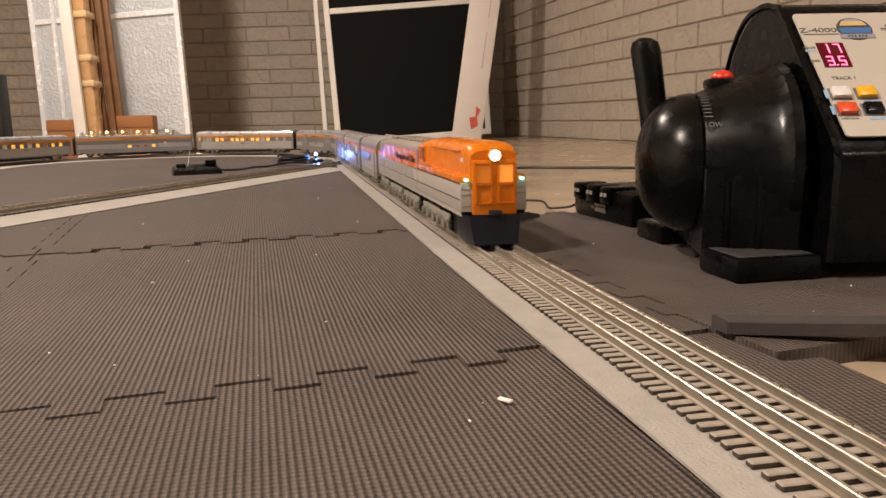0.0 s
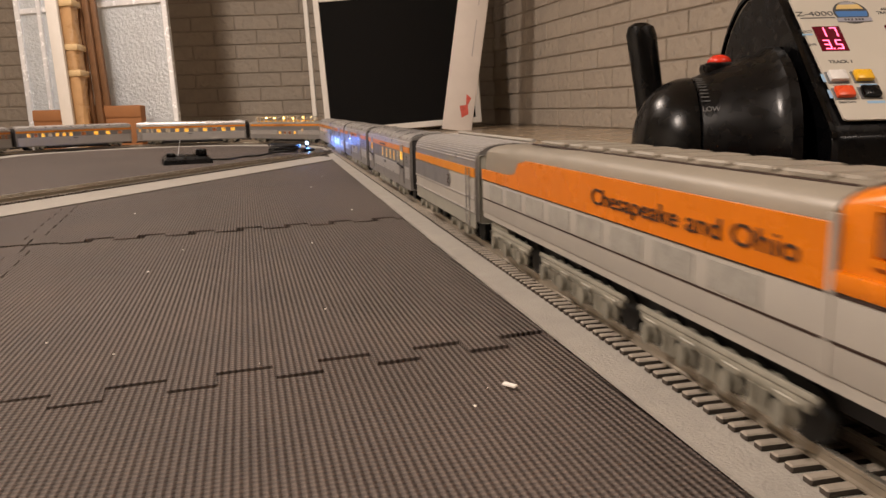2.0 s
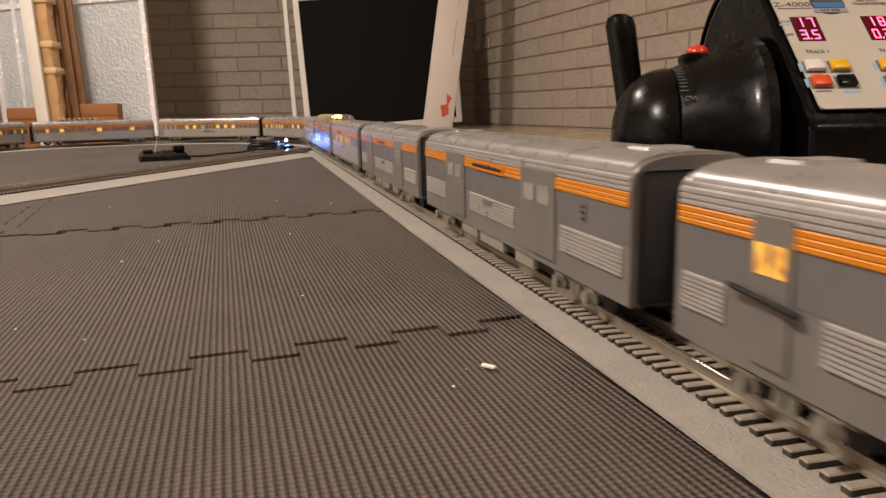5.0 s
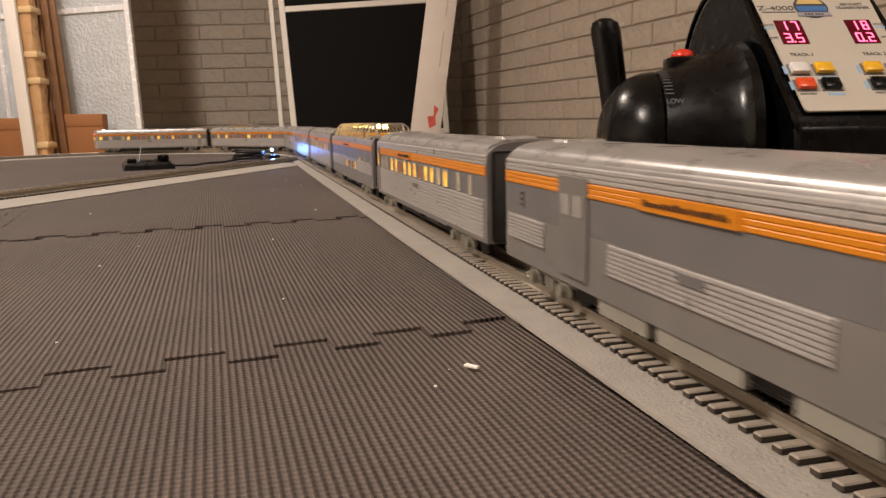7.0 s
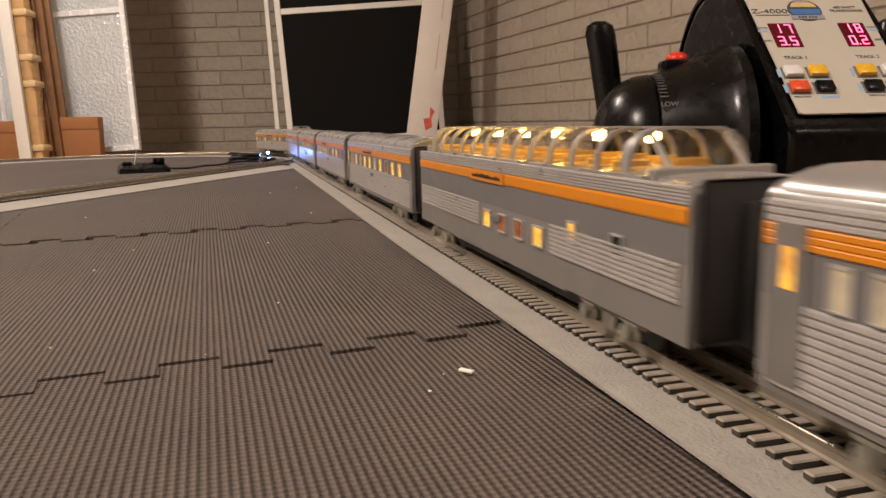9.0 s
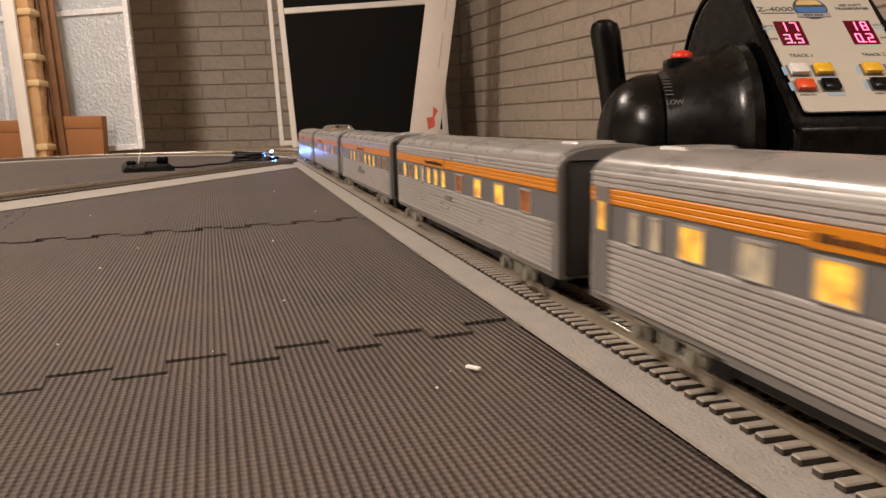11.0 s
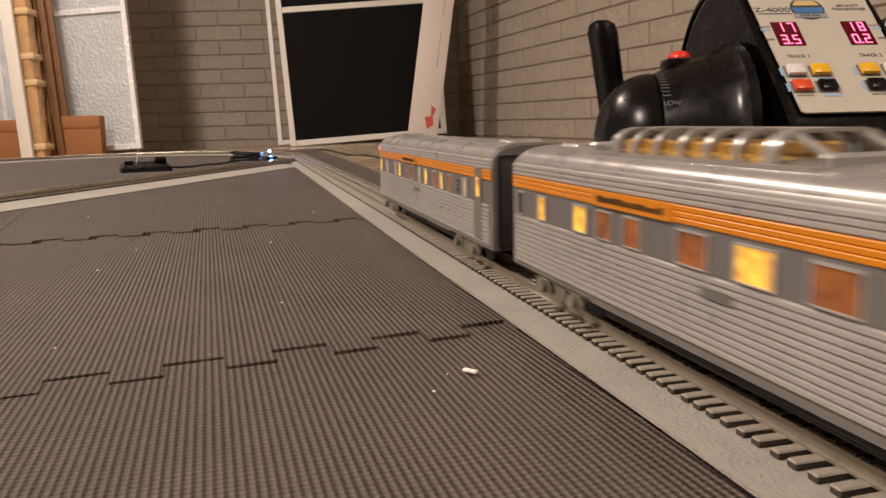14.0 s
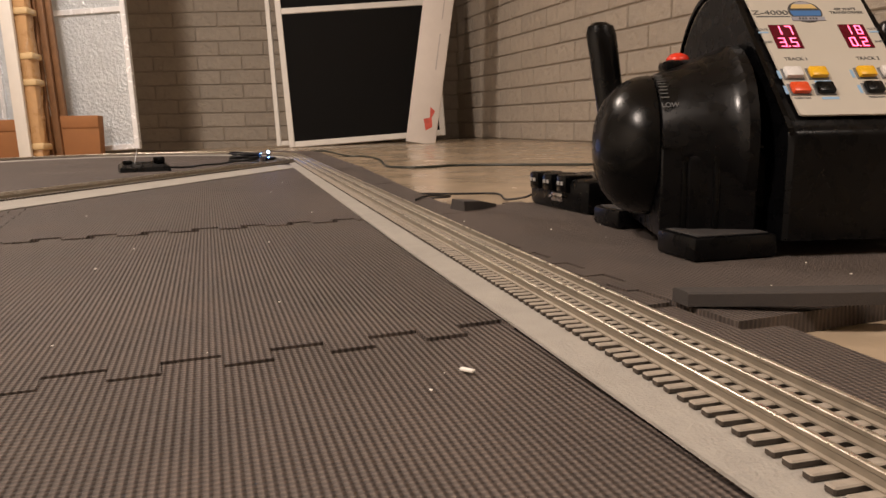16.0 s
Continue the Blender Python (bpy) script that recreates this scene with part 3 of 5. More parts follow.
def ribbed(side, x0, x1, z0, z1, n, proud=0.0011, hw=HW, duty=0.70):
    """A pressed ribbed plate, one sheet, on a car's side."""
    prof = [(hw - 0.001, z0)]
    step = (z1 - z0) / n
    for i in range(n):
        z = z0 + i * step
        prof += [(hw + 0.0001, z + 0.02 * step), (hw + proud, z + 0.16 * step), (hw + proud, z + duty * step), (hw + 0.0001, z + (duty + 0.16) * step)]
    prof += [(hw - 0.001, z1)]
    return loft([[(x, side * y, z) for y, z in prof] for x in (x0, x1)])


def truck(parent, x, wheelbase=0.036, name="truck", wheels=2, tall=1.0, out=0.0):
    """A cast truck: side frames with journal boxes and springs, wheels on axles."""
    t = empty(name, pose(x, 0, 0))
    t.parent = parent
    half = wheelbase / 2 * (wheels - 1)
    for s in (1, -1):
        y = s * 0.0240
        bms = [box(-half - 0.010, half + 0.010, y - 0.002, y + 0.0015, 0.0095, 0.0128, 0.001, 1)]
        for i in range(wheels):
            ax = -half + i * wheelbase
            bms += [box(ax - 0.0042, ax + 0.0042, y - 0.002, y + 0.002, 0.0045, 0.0115, 0.0014, 1), rod((ax, y, 0.0075), (ax, y + s * 0.0050, 0.0075), 0.0032, 10), rod((ax - 0.0055, y + s * 0.0015, 0.0105), (ax + 0.0055, y + s * 0.0015, 0.0105), 0.0012, 6)]
            if i < wheels - 1:
                m = ax + wheelbase / 2
                bms += [box(m - 0.0085, m + 0.0085, y - 0.001, y + 0.001, 0.0038, 0.0052, 0.0005, 1)]
                for q in (-0.003, 0.003):
                    bms.append(rod((m + q, y + s * 0.0010, 0.0045), (m + q, y + s * 0.0010, 0.0100), 0.0019, 8))
        if tall > 1.3:
            bms += [box(-half - 0.013, half + 0.013, y - 0.002, y + 0.001, 0.0118, 0.0140, 0.001, 1)]
            bms += [box(-half + k * 0.013 - 0.003, -half + k * 0.013 + 0.003, y - 0.001, y + 0.0035, 0.0108, 0.0138, 0.001, 1) for k in range(int(2 * half / 0.013) + 1)]
        part("side_frame", put(joined(*bms), Matrix.Translation((0, s * out, 0)) @ Matrix.Diagonal((1, 1, tall, 1))), TRUCK, t)
    for i in range(wheels):
        ax = -half + i * wheelbase
        part("wheelset", joined(rod((ax, -0.0185, 0.0095), (ax, -0.0145, 0.0095), 0.0095, 18), rod((ax, 0.0145, 0.0095), (ax, 0.0185, 0.0095), 0.0095, 18), rod((ax, -0.0145, 0.0095), (ax, 0.0145, 0.0095), 0.002, 8)), DARK, t)
    return t


def window(parent, side, x, z0, z1, w, mat, frame_mat=None):
    f = part("window_frame", joined(slab(side, x - w / 2 - 0.0009, x - w / 2, z0 - 0.0008, z1 + 0.0008, 0.0011), slab(side, x + w / 2, x + w / 2 + 0.0009, z0 - 0.0008, z1 + 0.0008, 0.0011), slab(side, x - w / 2, x + w / 2, z1, z1 + 0.0008, 0.0011), slab(side, x - w / 2, x + w / 2, z0 - 0.0008, z0, 0.0014)), frame_mat or FLUTE, parent, smooth=False)
    part("pane", slab(side, x - w / 2, x + w / 2, z0, z1, 0.0004), mat, f, smooth=False)


WINDOW_GREY = material("grey_frosted_window", (0.30, 0.285, 0.26), 0.2, 0, 0.25, 300)
LIT, DIM, PALE = WINDOW_LIT, WINDOW_DIM, WINDOW_PALE
HALF = 0.189


def coach(name, label, windows, win_z=(0.0465, 0.0560), flutes=((-0.97, 0.97),), doors=(), stripe=True, plaque=(-0.03, 0.03), flute_z=(0.0195, 0.0445), skirt=True, vestibule=-1, logo=None, flute_n=10, roof=0.0, round_end=False, rails=False, louvre=None, vest=None, door_glass=None):
    """A streamlined passenger car. windows: (x in half lengths, width, material); doors: (x, width)."""
    car = empty(name)
    tagged(car, label, "passenger car", "passenger cars of the train")
    tail = -HALF + (0.016 if round_end else 0.0)
    part("body", shell(tail, HALF, 0.017, 0.066, 0.0810 - roof), SILVER, car)
    if round_end:
        part("round_tail", tail_shell(-HALF, tail), SILVER, car, "rounded silver tail")
        part("tail_stripe", tail_shell(-HALF - 0.0008, tail + 0.001, 0.0583, 0.0650, 0.0650, HW + 0.0007), ORANGE, car)
        for z in (0.0195, 0.0220, 0.0245, 0.0270, 0.0295, 0.0320, 0.0345, 0.0370, 0.0395, 0.0420):
            part("tail_flute", tail_shell(-HALF - 0.0008, tail + 0.001, z, z + 0.0018, z + 0.0018, HW + 0.0008), FLUTE, car)
        for s in (1, -1):
            part("tail_window", rod((-HALF + 0.0030, s * 0.0205, 0.0512), (-HALF - 0.0004, s * 0.0215, 0.0512), 0.0050, 4), WINDOW_LIT, car)
    part("roof", shell(tail + 0.004, HALF - 0.004, 0.069 - roof * 0.25, 0.0695 - roof * 0.25, 0.0824 - roof, HW - 0.0012), SILVER_ROOF, car, "satin silver rounded roof")
    for side in (1, -1):
        part("eave_ribbing", ribbed(side, tail + 0.001, HALF - 0.001, 0.0652, 0.0715, 5 if roof else 3, 0.0008, HW - 0.0002), FLUTE, car, smooth=False)
    part("window_band", both_sides(lambda s: slab(s, tail + 0.002, HALF - 0.002, flute_z[1] + 0.0006, 0.0578, 0.0002)), BAND, car, "flat grey band between the windows", smooth=False)
    if stripe:
        for side in (1, -1):
            part("stripe", ribbed(side, tail + 0.0015, HALF - 0.0015, 0.0583, 0.0650, 1 if roof else 3, 0.0004, HW + 0.0005, 0.78), ORANGE, car, "ribbed orange stripe", smooth=False)
    if plaque:
        rng = random.Random(len(name) + int(plaque[0] * 1000))
        for s in (1, -1):
            pl = part("nameplate", slab(s, *plaque, 0.0583, 0.0648, 0.0015), ORANGE, car, "orange name board", smooth=False)
            bars, x = [], plaque[0] + 0.004
            while x < plaque[1] - 0.005:
                w = rng.uniform(0.0012, 0.003)
                bars.append(slab(s, x, x + w, 0.0603, 0.0603 + rng.uniform(0.0015, 0.0028), 0.0018))
                x += w + 0.0009
            part("lettering", joined(*bars), LETTER, pl, smooth=False)
    for a, b in flutes:
        for side in (1, -1):
            part("fluting", ribbed(side, max(a * HALF, tail), b * HALF, *flute_z, flute_n), FLUTE, car, "bright ribbed lower side", smooth=False)
    for side in (1, -1):
        for x, w, mat, *zz in windows:
            window(car, side, x * HALF, *(zz or win_z), w, mat)
        for x, w in doors:
            d = part("side_door", slab(side, x * HALF - w / 2, x * HALF + w / 2, 0.0215, 0.0668, 0.0014), SILVER, car, "flat grey sliding door", smooth=False)
            for q in (-0.22, 0.22):
                part("door_window", slab(side, x * HALF + q * w - w * 0.16, x * HALF + q * w + w * 0.16, 0.0500, 0.0585, 0.0019), door_glass or WINDOW_GREY, d, smooth=False)
        if vestibule:
            e = HALF * 0.935 * vestibule
            v = part("vestibule_door", slab(side, e - 0.0062, e + 0.0062, 0.021, 0.0655, 0.0014), SILVER, car, smooth=False)
            part("door_window", slab(side, e - 0.0025, e + 0.0025, 0.0485, 0.0590, 0.0018), vest or WINDOW_LIT, v, smooth=False)
            part("grab_rail", rod((e - 0.0072, side * (HW + 0.002), 0.022), (e - 0.0072, side * (HW + 0.002), 0.046), 0.0005, 6), FLUTE, v)
        if logo is not None:
            g = part("emblem", slab(side, logo * HALF - 0.003, logo * HALF + 0.003, 0.0475, 0.0555, 0.0006), BAND, car, "small dark emblem", smooth=False)
            part("mark", joined(slab(side, logo * HALF - 0.0016, logo * HALF + 0.0016, 0.0535, 0.0545, 0.001), slab(side, logo * HALF - 0.0016, logo * HALF + 0.0016, 0.0510, 0.0520, 0.001), slab(side, logo * HALF - 0.0016, logo * HALF + 0.0016, 0.0485, 0.0495, 0.001)), LETTER, g, smooth=False)
        if rails:
            for x, w in doors:
                part("door_bar", rod((x * HALF - w * 0.9, side * (HW + 0.0035), 0.0440), (x * HALF + w * 0.9, side * (HW + 0.0035), 0.0415), 0.0011, 8), DARK, car)
        if louvre:
            part("louvre", slab(side, *louvre, 0.0325, 0.0365, 0.0015), BAND, car, "long dark louvre", smooth=False)
        if not skirt:
            for x0, x1 in ((-0.075, -0.035), (-0.028, 0.022), (0.045, 0.075)):
                part("tank", slab(side, x0, x1, 0.0075, 0.0170, -0.004), SKIRT_GREY, car, "grey-green underfloor tank", smooth=False)
        part("number_plate", slab(side, -0.012, 0.004, 0.0370, 0.0405, 0.0016), BAND, car, smooth=False)
    # The long low box is added to fill the shaded void between the trucks.
    part("underframe", joined(box(-HALF + 0.012, HALF - 0.012, -0.02, 0.02, 0.0125, 0.018), box(-0.100, 0.100, -0.021, 0.021, 0.0045, 0.018, 0.001, 1), box(-0.05, -0.005, -0.026, 0.026, 0.008, 0.018, 0.001, 1), box(0.015, 0.055, -0.026, 0.026, 0.009, 0.018, 0.001, 1)), DARK, car)
    if skirt:
        part("skirt", both_sides(lambda s: slab(s, -HALF * 0.50, HALF * 0.48, 0.0138, 0.0185, -0.0002)), SILVER, car, smooth=False)
    for s in (1,) if round_end else (1, -1):
        part("end_wall", box(*sorted((s * HALF, s * (HALF + 0.0015))), -HW + 0.003, HW - 0.003, 0.018, 0.074, 0.002), END_GREY, car)
        part("diaphragm", box(*sorted((s * HALF, s * (HALF + 0.008))), -0.011, 0.011, 0.016, 0.066, 0.002), RUBBER, car)
        part("coupler", joined(box(*sorted((s * (HALF - 0.02), s * (HALF + 0.010))), -0.003, 0.003, 0.0085, 0.0125, 0.001, 1), box(*sorted((s * (HALF + 0.006), s * (HALF + 0.0125))), -0.006, 0.006, 0.007, 0.014, 0.002, 1)), DARK, car)
    truck(car, 0.130, 0.036, "truck", 2, 1.15, 0.0025)
    truck(car, -0.130, 0.036, "truck", 2, 1.15, 0.0025)
    if not roof:
        for x in (-0.158, 0.158):
            part("roof_vent", box(x - 0.009, x + 0.009, -0.012, 0.012, 0.0800, 0.0832, 0.0012, 1), SILVER_ROOF, car)
    return car


LEVELS = ((0.0, 0.0138, 0.017, 0.0195, 0.0445, 0.0465, 0.056, 0.0583, 0.065, 0.0715, 0.0824, 0.0905), (0.0, 0.0126, 0.0138, 0.0163, 0.0413, 0.0424, 0.0534, 0.0558, 0.0622, 0.0688, 0.0780, 0.0875))


def set_levels(vehicle, levels):
    """Brings sill, windows, stripe, eaves and roof of a vehicle's body to their true heights; the trucks stay."""
    for o in vehicle.children_recursive:
        if o.type == "MESH" and o.parent.type != "EMPTY" or o.parent is vehicle and o.type == "MESH":
            for v in o.data.vertices:
                v.co.z = float(np.interp(v.co.z, *levels))


def row(n, a, b, w, mats):
    return [(a + (b - a) * i / max(1, n - 1), w, mats[i % len(mats)]) for i in range(n)]


def add_dome(car, x0, x1, sill, hw, h, bays, lit, slope, label):
    """A glazed dome: silver bows and sills over clear panes, seats and bulbs inside."""
    zt = sill + h
    n = 10
    def ring(x, grow=0.0, drop=0.0):
        return [(x, (hw + grow) * math.copysign(abs(math.cos(math.pi * i / n)) ** 0.62, math.cos(math.pi * i / n)), sill + (zt + grow - drop - sill) * math.sin(math.pi * i / n) ** 0.62) for i in range(n + 1)]
    xs = [x0 + (x1 - x0) * i / bays for i in range(bays + 1)]
    ends = [ring(x0 - slope, -0.003, h * 0.75)] + [ring(x) for x in xs] + [ring(x1 + slope, -0.003, h * 0.75)]
    dome = part("dome_sill", joined(*[box(x0 - slope, x1 + slope, *sorted((s * (hw - 0.0025), s * (hw + 0.0014))), sill - 0.004, sill + 0.0014) for s in (1, -1)], box(x0 - slope - 0.004, x0 - slope, -hw, hw, sill - 0.004, sill + 0.005, 0.001, 1), box(x1 + slope, x1 + slope + 0.004, -hw, hw, sill - 0.004, sill + 0.005, 0.001, 1)), SILVER_ROOF, car, label)
    for a, b in zip(ends, ends[1:]):
        p = part("dome_pane", loft([[Vector(q) for q in a], [Vector(q) for q in b]], False), DOME_GLASS, dome)
        p.visible_shadow = False
    for x in xs:
        wide = 0.0030 if x in (xs[0], xs[-1]) else 0.0017
        rr = [ring(x - wide, 0.0007), ring(x + wide, 0.0007), ring(x + wide, -0.0009), ring(x - wide, -0.0009)]
        bm = bmesh.new()
        vs = [[bm.verts.new(p) for p in r] for r in rr]
        for a, b in ((0, 1), (1, 2), (2, 3), (3, 0)):
            for i in range(n):
                bm.faces.new((vs[a][i], vs[a][i + 1], vs[b][i + 1], vs[b][i]))
        bmesh.ops.recalc_face_normals(bm, faces=bm.faces[:])
        part("dome_bow", bm, SILVER_ROOF, dome)
    part("dome_spine", box(x0 - 0.002, x1 + 0.002, -0.0085, 0.0085, zt - 0.0010, zt + 0.0010, 0.0006, 1), SILVER_ROOF, dome)
    for s in (1, -1):
        for xa, xb in ((x0, x0 - slope), (x1, x1 + slope)):
            part("dome_corner_bar", rod((xa, s * hw * 0.62, zt - h * 0.06), (xb, s * hw * 0.62, sill + h * 0.22), 0.0013, 8), SILVER_ROOF, dome)
    part("dome_floor", box(x0 - slope, x1 + slope, -hw + 0.002, hw - 0.002, sill - 0.003, sill - 0.001), SEAT, dome)
    for i in range(bays):
        x = (xs[i] + xs[i + 1]) / 2
        for s in (1, -1):
            part("dome_seat", joined(box(x - 0.004, x + 0.003, *sorted((s * 0.006, s * (hw - 0.004))), sill - 0.002, sill + 0.003, 0.0008, 1), box(x - 0.006, x - 0.0035, *sorted((s * 0.006, s * (hw - 0.004))), sill - 0.002, sill + 0.0065, 0.0008, 1)), SEAT, dome)
    for i in range(bays // 2 if lit else 0):
        x = x0 + (x1 - x0) * (i + 0.5) / (bays // 2)
        part("bulb", rod((x, 0, zt - 0.0062), (x, 0, zt - 0.0020), 0.0028, 10), BULB, dome)


SEAT = material("orange_brown_seat", (0.60, 0.36, 0.07), 0.5)
DOME_GLASS = thin_glass("dome_glass")


def build_locomotive():
    """A streamlined steam turbine locomotive: orange nose and cab, pale sides, taupe casing; front at x = 0."""
    lo = empty("locomotive")
    tagged(lo, "orange and pale grey streamlined model locomotive with lit headlight", "locomotive")
    w = 0.0315
    L = 0.575
    seam = -0.215
    part("lower_body", box(-L, -0.002, -w, w, 0.0285, 0.0560, 0.0008), CREAM, lo, "pale grey lower side panels")
    part("lower_sill", both_sides(lambda s: slab(s, -L, -0.004, 0.0255, 0.0300, -0.0008, w)), CREAM, lo, smooth=False)
    for z in (0.0395, 0.0548):
        part("pin_stripe", both_sides(lambda s: slab(s, -L + 0.001, -0.004, z, z + 0.0009, 0.0003, w)), LETTER, lo, smooth=False)
    def hood_ring(x, top, hw, low=0.0556):
        k = low + (top - low) * 0.72
        pts = [(hw, low), (hw * 0.985, k)]
        for i in range(1, 12):
            a = math.pi * i / 12
            c, s = math.cos(a), math.sin(a)
            pts.append((hw * 0.985 * math.copysign(abs(c) ** 0.62, c), k + (top - k) * abs(s) ** 0.75))
        pts += [(-hw * 0.985, k), (-hw, low)]
        return [(x, y, z) for y, z in pts]
    part("side_deck", both_sides(lambda s: box(seam, -0.006, *sorted((s * 0.022, s * (w + 0.0006))), 0.0556, 0.0625, 0.0015)), ORANGE_BODY, lo, "orange side deck")
    nose = part("nose_hood", loft([hood_ring(seam, 0.0880, 0.0300), hood_ring(-0.200, 0.0920, 0.0298), hood_ring(-0.172, 0.0940, 0.0294), hood_ring(-0.160, 0.0945, 0.0262), hood_ring(-0.03, 0.0945, 0.0245), hood_ring(-0.014, 0.0935, 0.0240), hood_ring(-0.006, 0.0905, 0.0232), hood_ring(-0.002, 0.0865, 0.0222)]), ORANGE_BODY, lo, "rounded orange hood and cab")
    part("front_plate", box(-0.004, 0.0012, -0.0212, 0.0212, 0.0265, 0.0770, 0.0012), ORANGE_BODY, lo, "orange nose front with two doors")
    for s in (1, -1):
        c = s * 0.0106
        part("nose_door", joined(box(0.001, 0.0026, c - 0.0078, c - 0.0066, 0.0360, 0.0745), box(0.001, 0.0026, c + 0.0066, c + 0.0078, 0.0360, 0.0745), box(0.001, 0.0026, c - 0.0078, c + 0.0078, 0.0733, 0.0745), box(0.001, 0.0026, c - 0.0078, c + 0.0078, 0.0360, 0.0372), box(0.001, 0.0026, c - 0.0078, c + 0.0078, 0.0535, 0.0550)), ORANGE_BODY, nose)
        part("door_panel", box(0.0010, 0.0016, c - 0.0064, c + 0.0064, 0.0560, 0.0725), CAB_GLOW if s > 0 else WINDOW_NOSE, nose)
        part("marker_light", rod((-0.004, s * 0.0265, 0.0590), (0.0016, s * 0.0265, 0.0590), 0.0018, 10), GREEN_LIGHT, nose)
        # Thin grey lines stand in for the faint shade of the corner grooves.
        part("louvres", joined(*[box(-0.003, -0.0016, *sorted((s * 0.0216, s * 0.0312)), z, z + 0.0007) for z in (0.034, 0.045, 0.050)]), GRILLE, nose)
        part("cab_window", slab(s, -0.200, -0.190, 0.0695, 0.0815, 0.0006, 0.0298), WINDOW_DIM, nose, smooth=False)
        part("cab_window", slab(s, -0.184, -0.177, 0.0695, 0.0815, 0.0006, 0.0298), DARK, nose, smooth=False)
        part("cab_window_frame", joined(slab(s, -0.2025, -0.2005, 0.067, 0.0835, 0.0012, 0.0298), slab(s, -0.1890, -0.1850, 0.067, 0.0835, 0.0012, 0.0298), slab(s, -0.1765, -0.1745, 0.067, 0.0835, 0.0012, 0.0298), slab(s, -0.2025, -0.1745, 0.0665, 0.0685, 0.0014, 0.0298), slab(s, -0.2025, -0.1745, 0.0825, 0.0840, 0.0014, 0.0298)), ORANGE_BODY, nose, smooth=False)
        part("hand_rail", joined(rod((-0.16, s * 0.0262, 0.0850), (-0.03, s * 0.0252, 0.0850), 0.0008, 6)), ORANGE_BODY, nose)
        part("running_board", slab(s, -0.17, -0.14, 0.063, 0.0645, 0.0012, w), ORANGE_BODY, lo, smooth=False)
        part("number_board", slab(s, -0.030, -0.022, 0.0745, 0.0785, 0.0006, 0.0240), WHITE_PLASTIC, nose, smooth=False)
    part("headlight", joined(rod((-0.006, 0, 0.0815), (0.0026, 0, 0.0815), 0.0060, 24)), ORANGE_BODY, nose)
    part("headlight_lens", rod((0.001, 0, 0.0815), (0.0032, 0, 0.0815), 0.0051, 24), HEADLIGHT, nose, "bright white headlight lens")
    rings = []
    for x, top, hw in ((-L, 0.083, 0.028), (-0.50, 0.0865, 0.0285), (-0.42, 0.0885, 0.029), (seam - 0.004, 0.0885, 0.029)):
        pts = [(hw, 0.055), (hw, 0.074)]
        for i in range(1, 10):
            a = math.pi * i / 10
            c, s = math.cos(a), math.sin(a)
            pts.append((hw * math.copysign(abs(c) ** 0.75, c), 0.074 + (top - 0.074) * abs(s) ** 0.75))
        pts += [(-hw, 0.074), (-hw, 0.055)]
        rings.append([(x, y, z) for y, z in pts])
    part("casing", loft(rings), TAUPE, lo, "taupe rounded boiler casing")
    part("roof_walk", box(-0.50, seam - 0.01, -0.012, 0.012, 0.0860, 0.0892, 0.001, 1), TAUPE, lo)
    for i in range(9):
        x = -0.47 + i * 0.027
        part("roof_hatch", box(x, x + 0.018, -0.016, 0.016, 0.0865, 0.0898, 0.001, 1), TAUPE, lo)
        part("roof_rib", rod((x + 0.022, -0.019, 0.0862), (x + 0.022, 0.019, 0.0862), 0.0008, 6), TAUPE, lo)
    for s in (1, -1):
        part("casing_seam", rod((-0.50, s * 0.0175, 0.0868), (seam - 0.006, s * 0.0175, 0.0868), 0.0007, 6), LETTER, lo)
    def panel(s):
        y0, y1 = sorted((s * (w - 0.0015), s * (w + 0.0004)))
        pts = [(-L, 0.0556), (seam, 0.0556), (seam, 0.0770), (-0.475, 0.0770), (-0.490, 0.0745), (-0.497, 0.0665), (-0.515, 0.0640), (-L, 0.0635)]
        return loft([[(x, y0, z) for x, z in pts], [(x, y1, z) for x, z in pts]])
    part("orange_panel", both_sides(panel), ORANGE_BODY, lo, "orange side panel with dark lettering", smooth=False)
    for s in (1, -1):
        text("lettering", "Chesapeake and Ohio", 0.0108, pose(-0.302, s * (w + 0.0007), 0.0655, 90, 0, 0 if s < 0 else 180) @ Matrix.Diagonal((1.56, 1, 1, 1)), LETTER, lo, 0.0003)
        for i in range(8):
            x = -0.555 + i * 0.040
            part("grille", slab(s, x, x + 0.030, 0.0415, 0.0530, 0.0004, w), GRILLE, lo, "fine pale grille panel", smooth=False)
        part("seam_strip", slab(s, seam - 0.0012, seam + 0.0012, 0.029, 0.0800, 0.0009, w - 0.0004), CREAM, lo, smooth=False)
    part("underframe", box(-L + 0.01, -0.02, -0.018, 0.018, 0.014, 0.029), DARK, lo)
    pilot = loft([[(-0.034, y, 0.0265) for y in (-0.0285, 0, 0.0285)] + [(-0.034, y, 0.004) for y in (0.0265, 0, -0.0265)], [(-0.012, y, 0.0265) for y in (-0.0285, 0, 0.0285)] + [(-0.012, y, 0.001) for y in (0.0245, 0, -0.0245)], [(0.0015, y, 0.0265) for y in (-0.0245, 0, 0.0245)] + [(0.0055, y * 0.85, 0.001) for y in (0.0245, 0, -0.0245)]])
    part("pilot", pilot, NAVY, lo, "dark navy rounded pilot")
    part("coupler_cover", box(0.001, 0.0045, -0.006, 0.006, 0.0255, 0.0300, 0.001), DARK, lo)
    for x, n in ((-0.085, 2), (-0.150, 3), (-0.275, 4), (-0.400, 4), (-0.515, 3)):
        truck(lo, x, 0.029, "truck", n, 1.45, 0.0022)
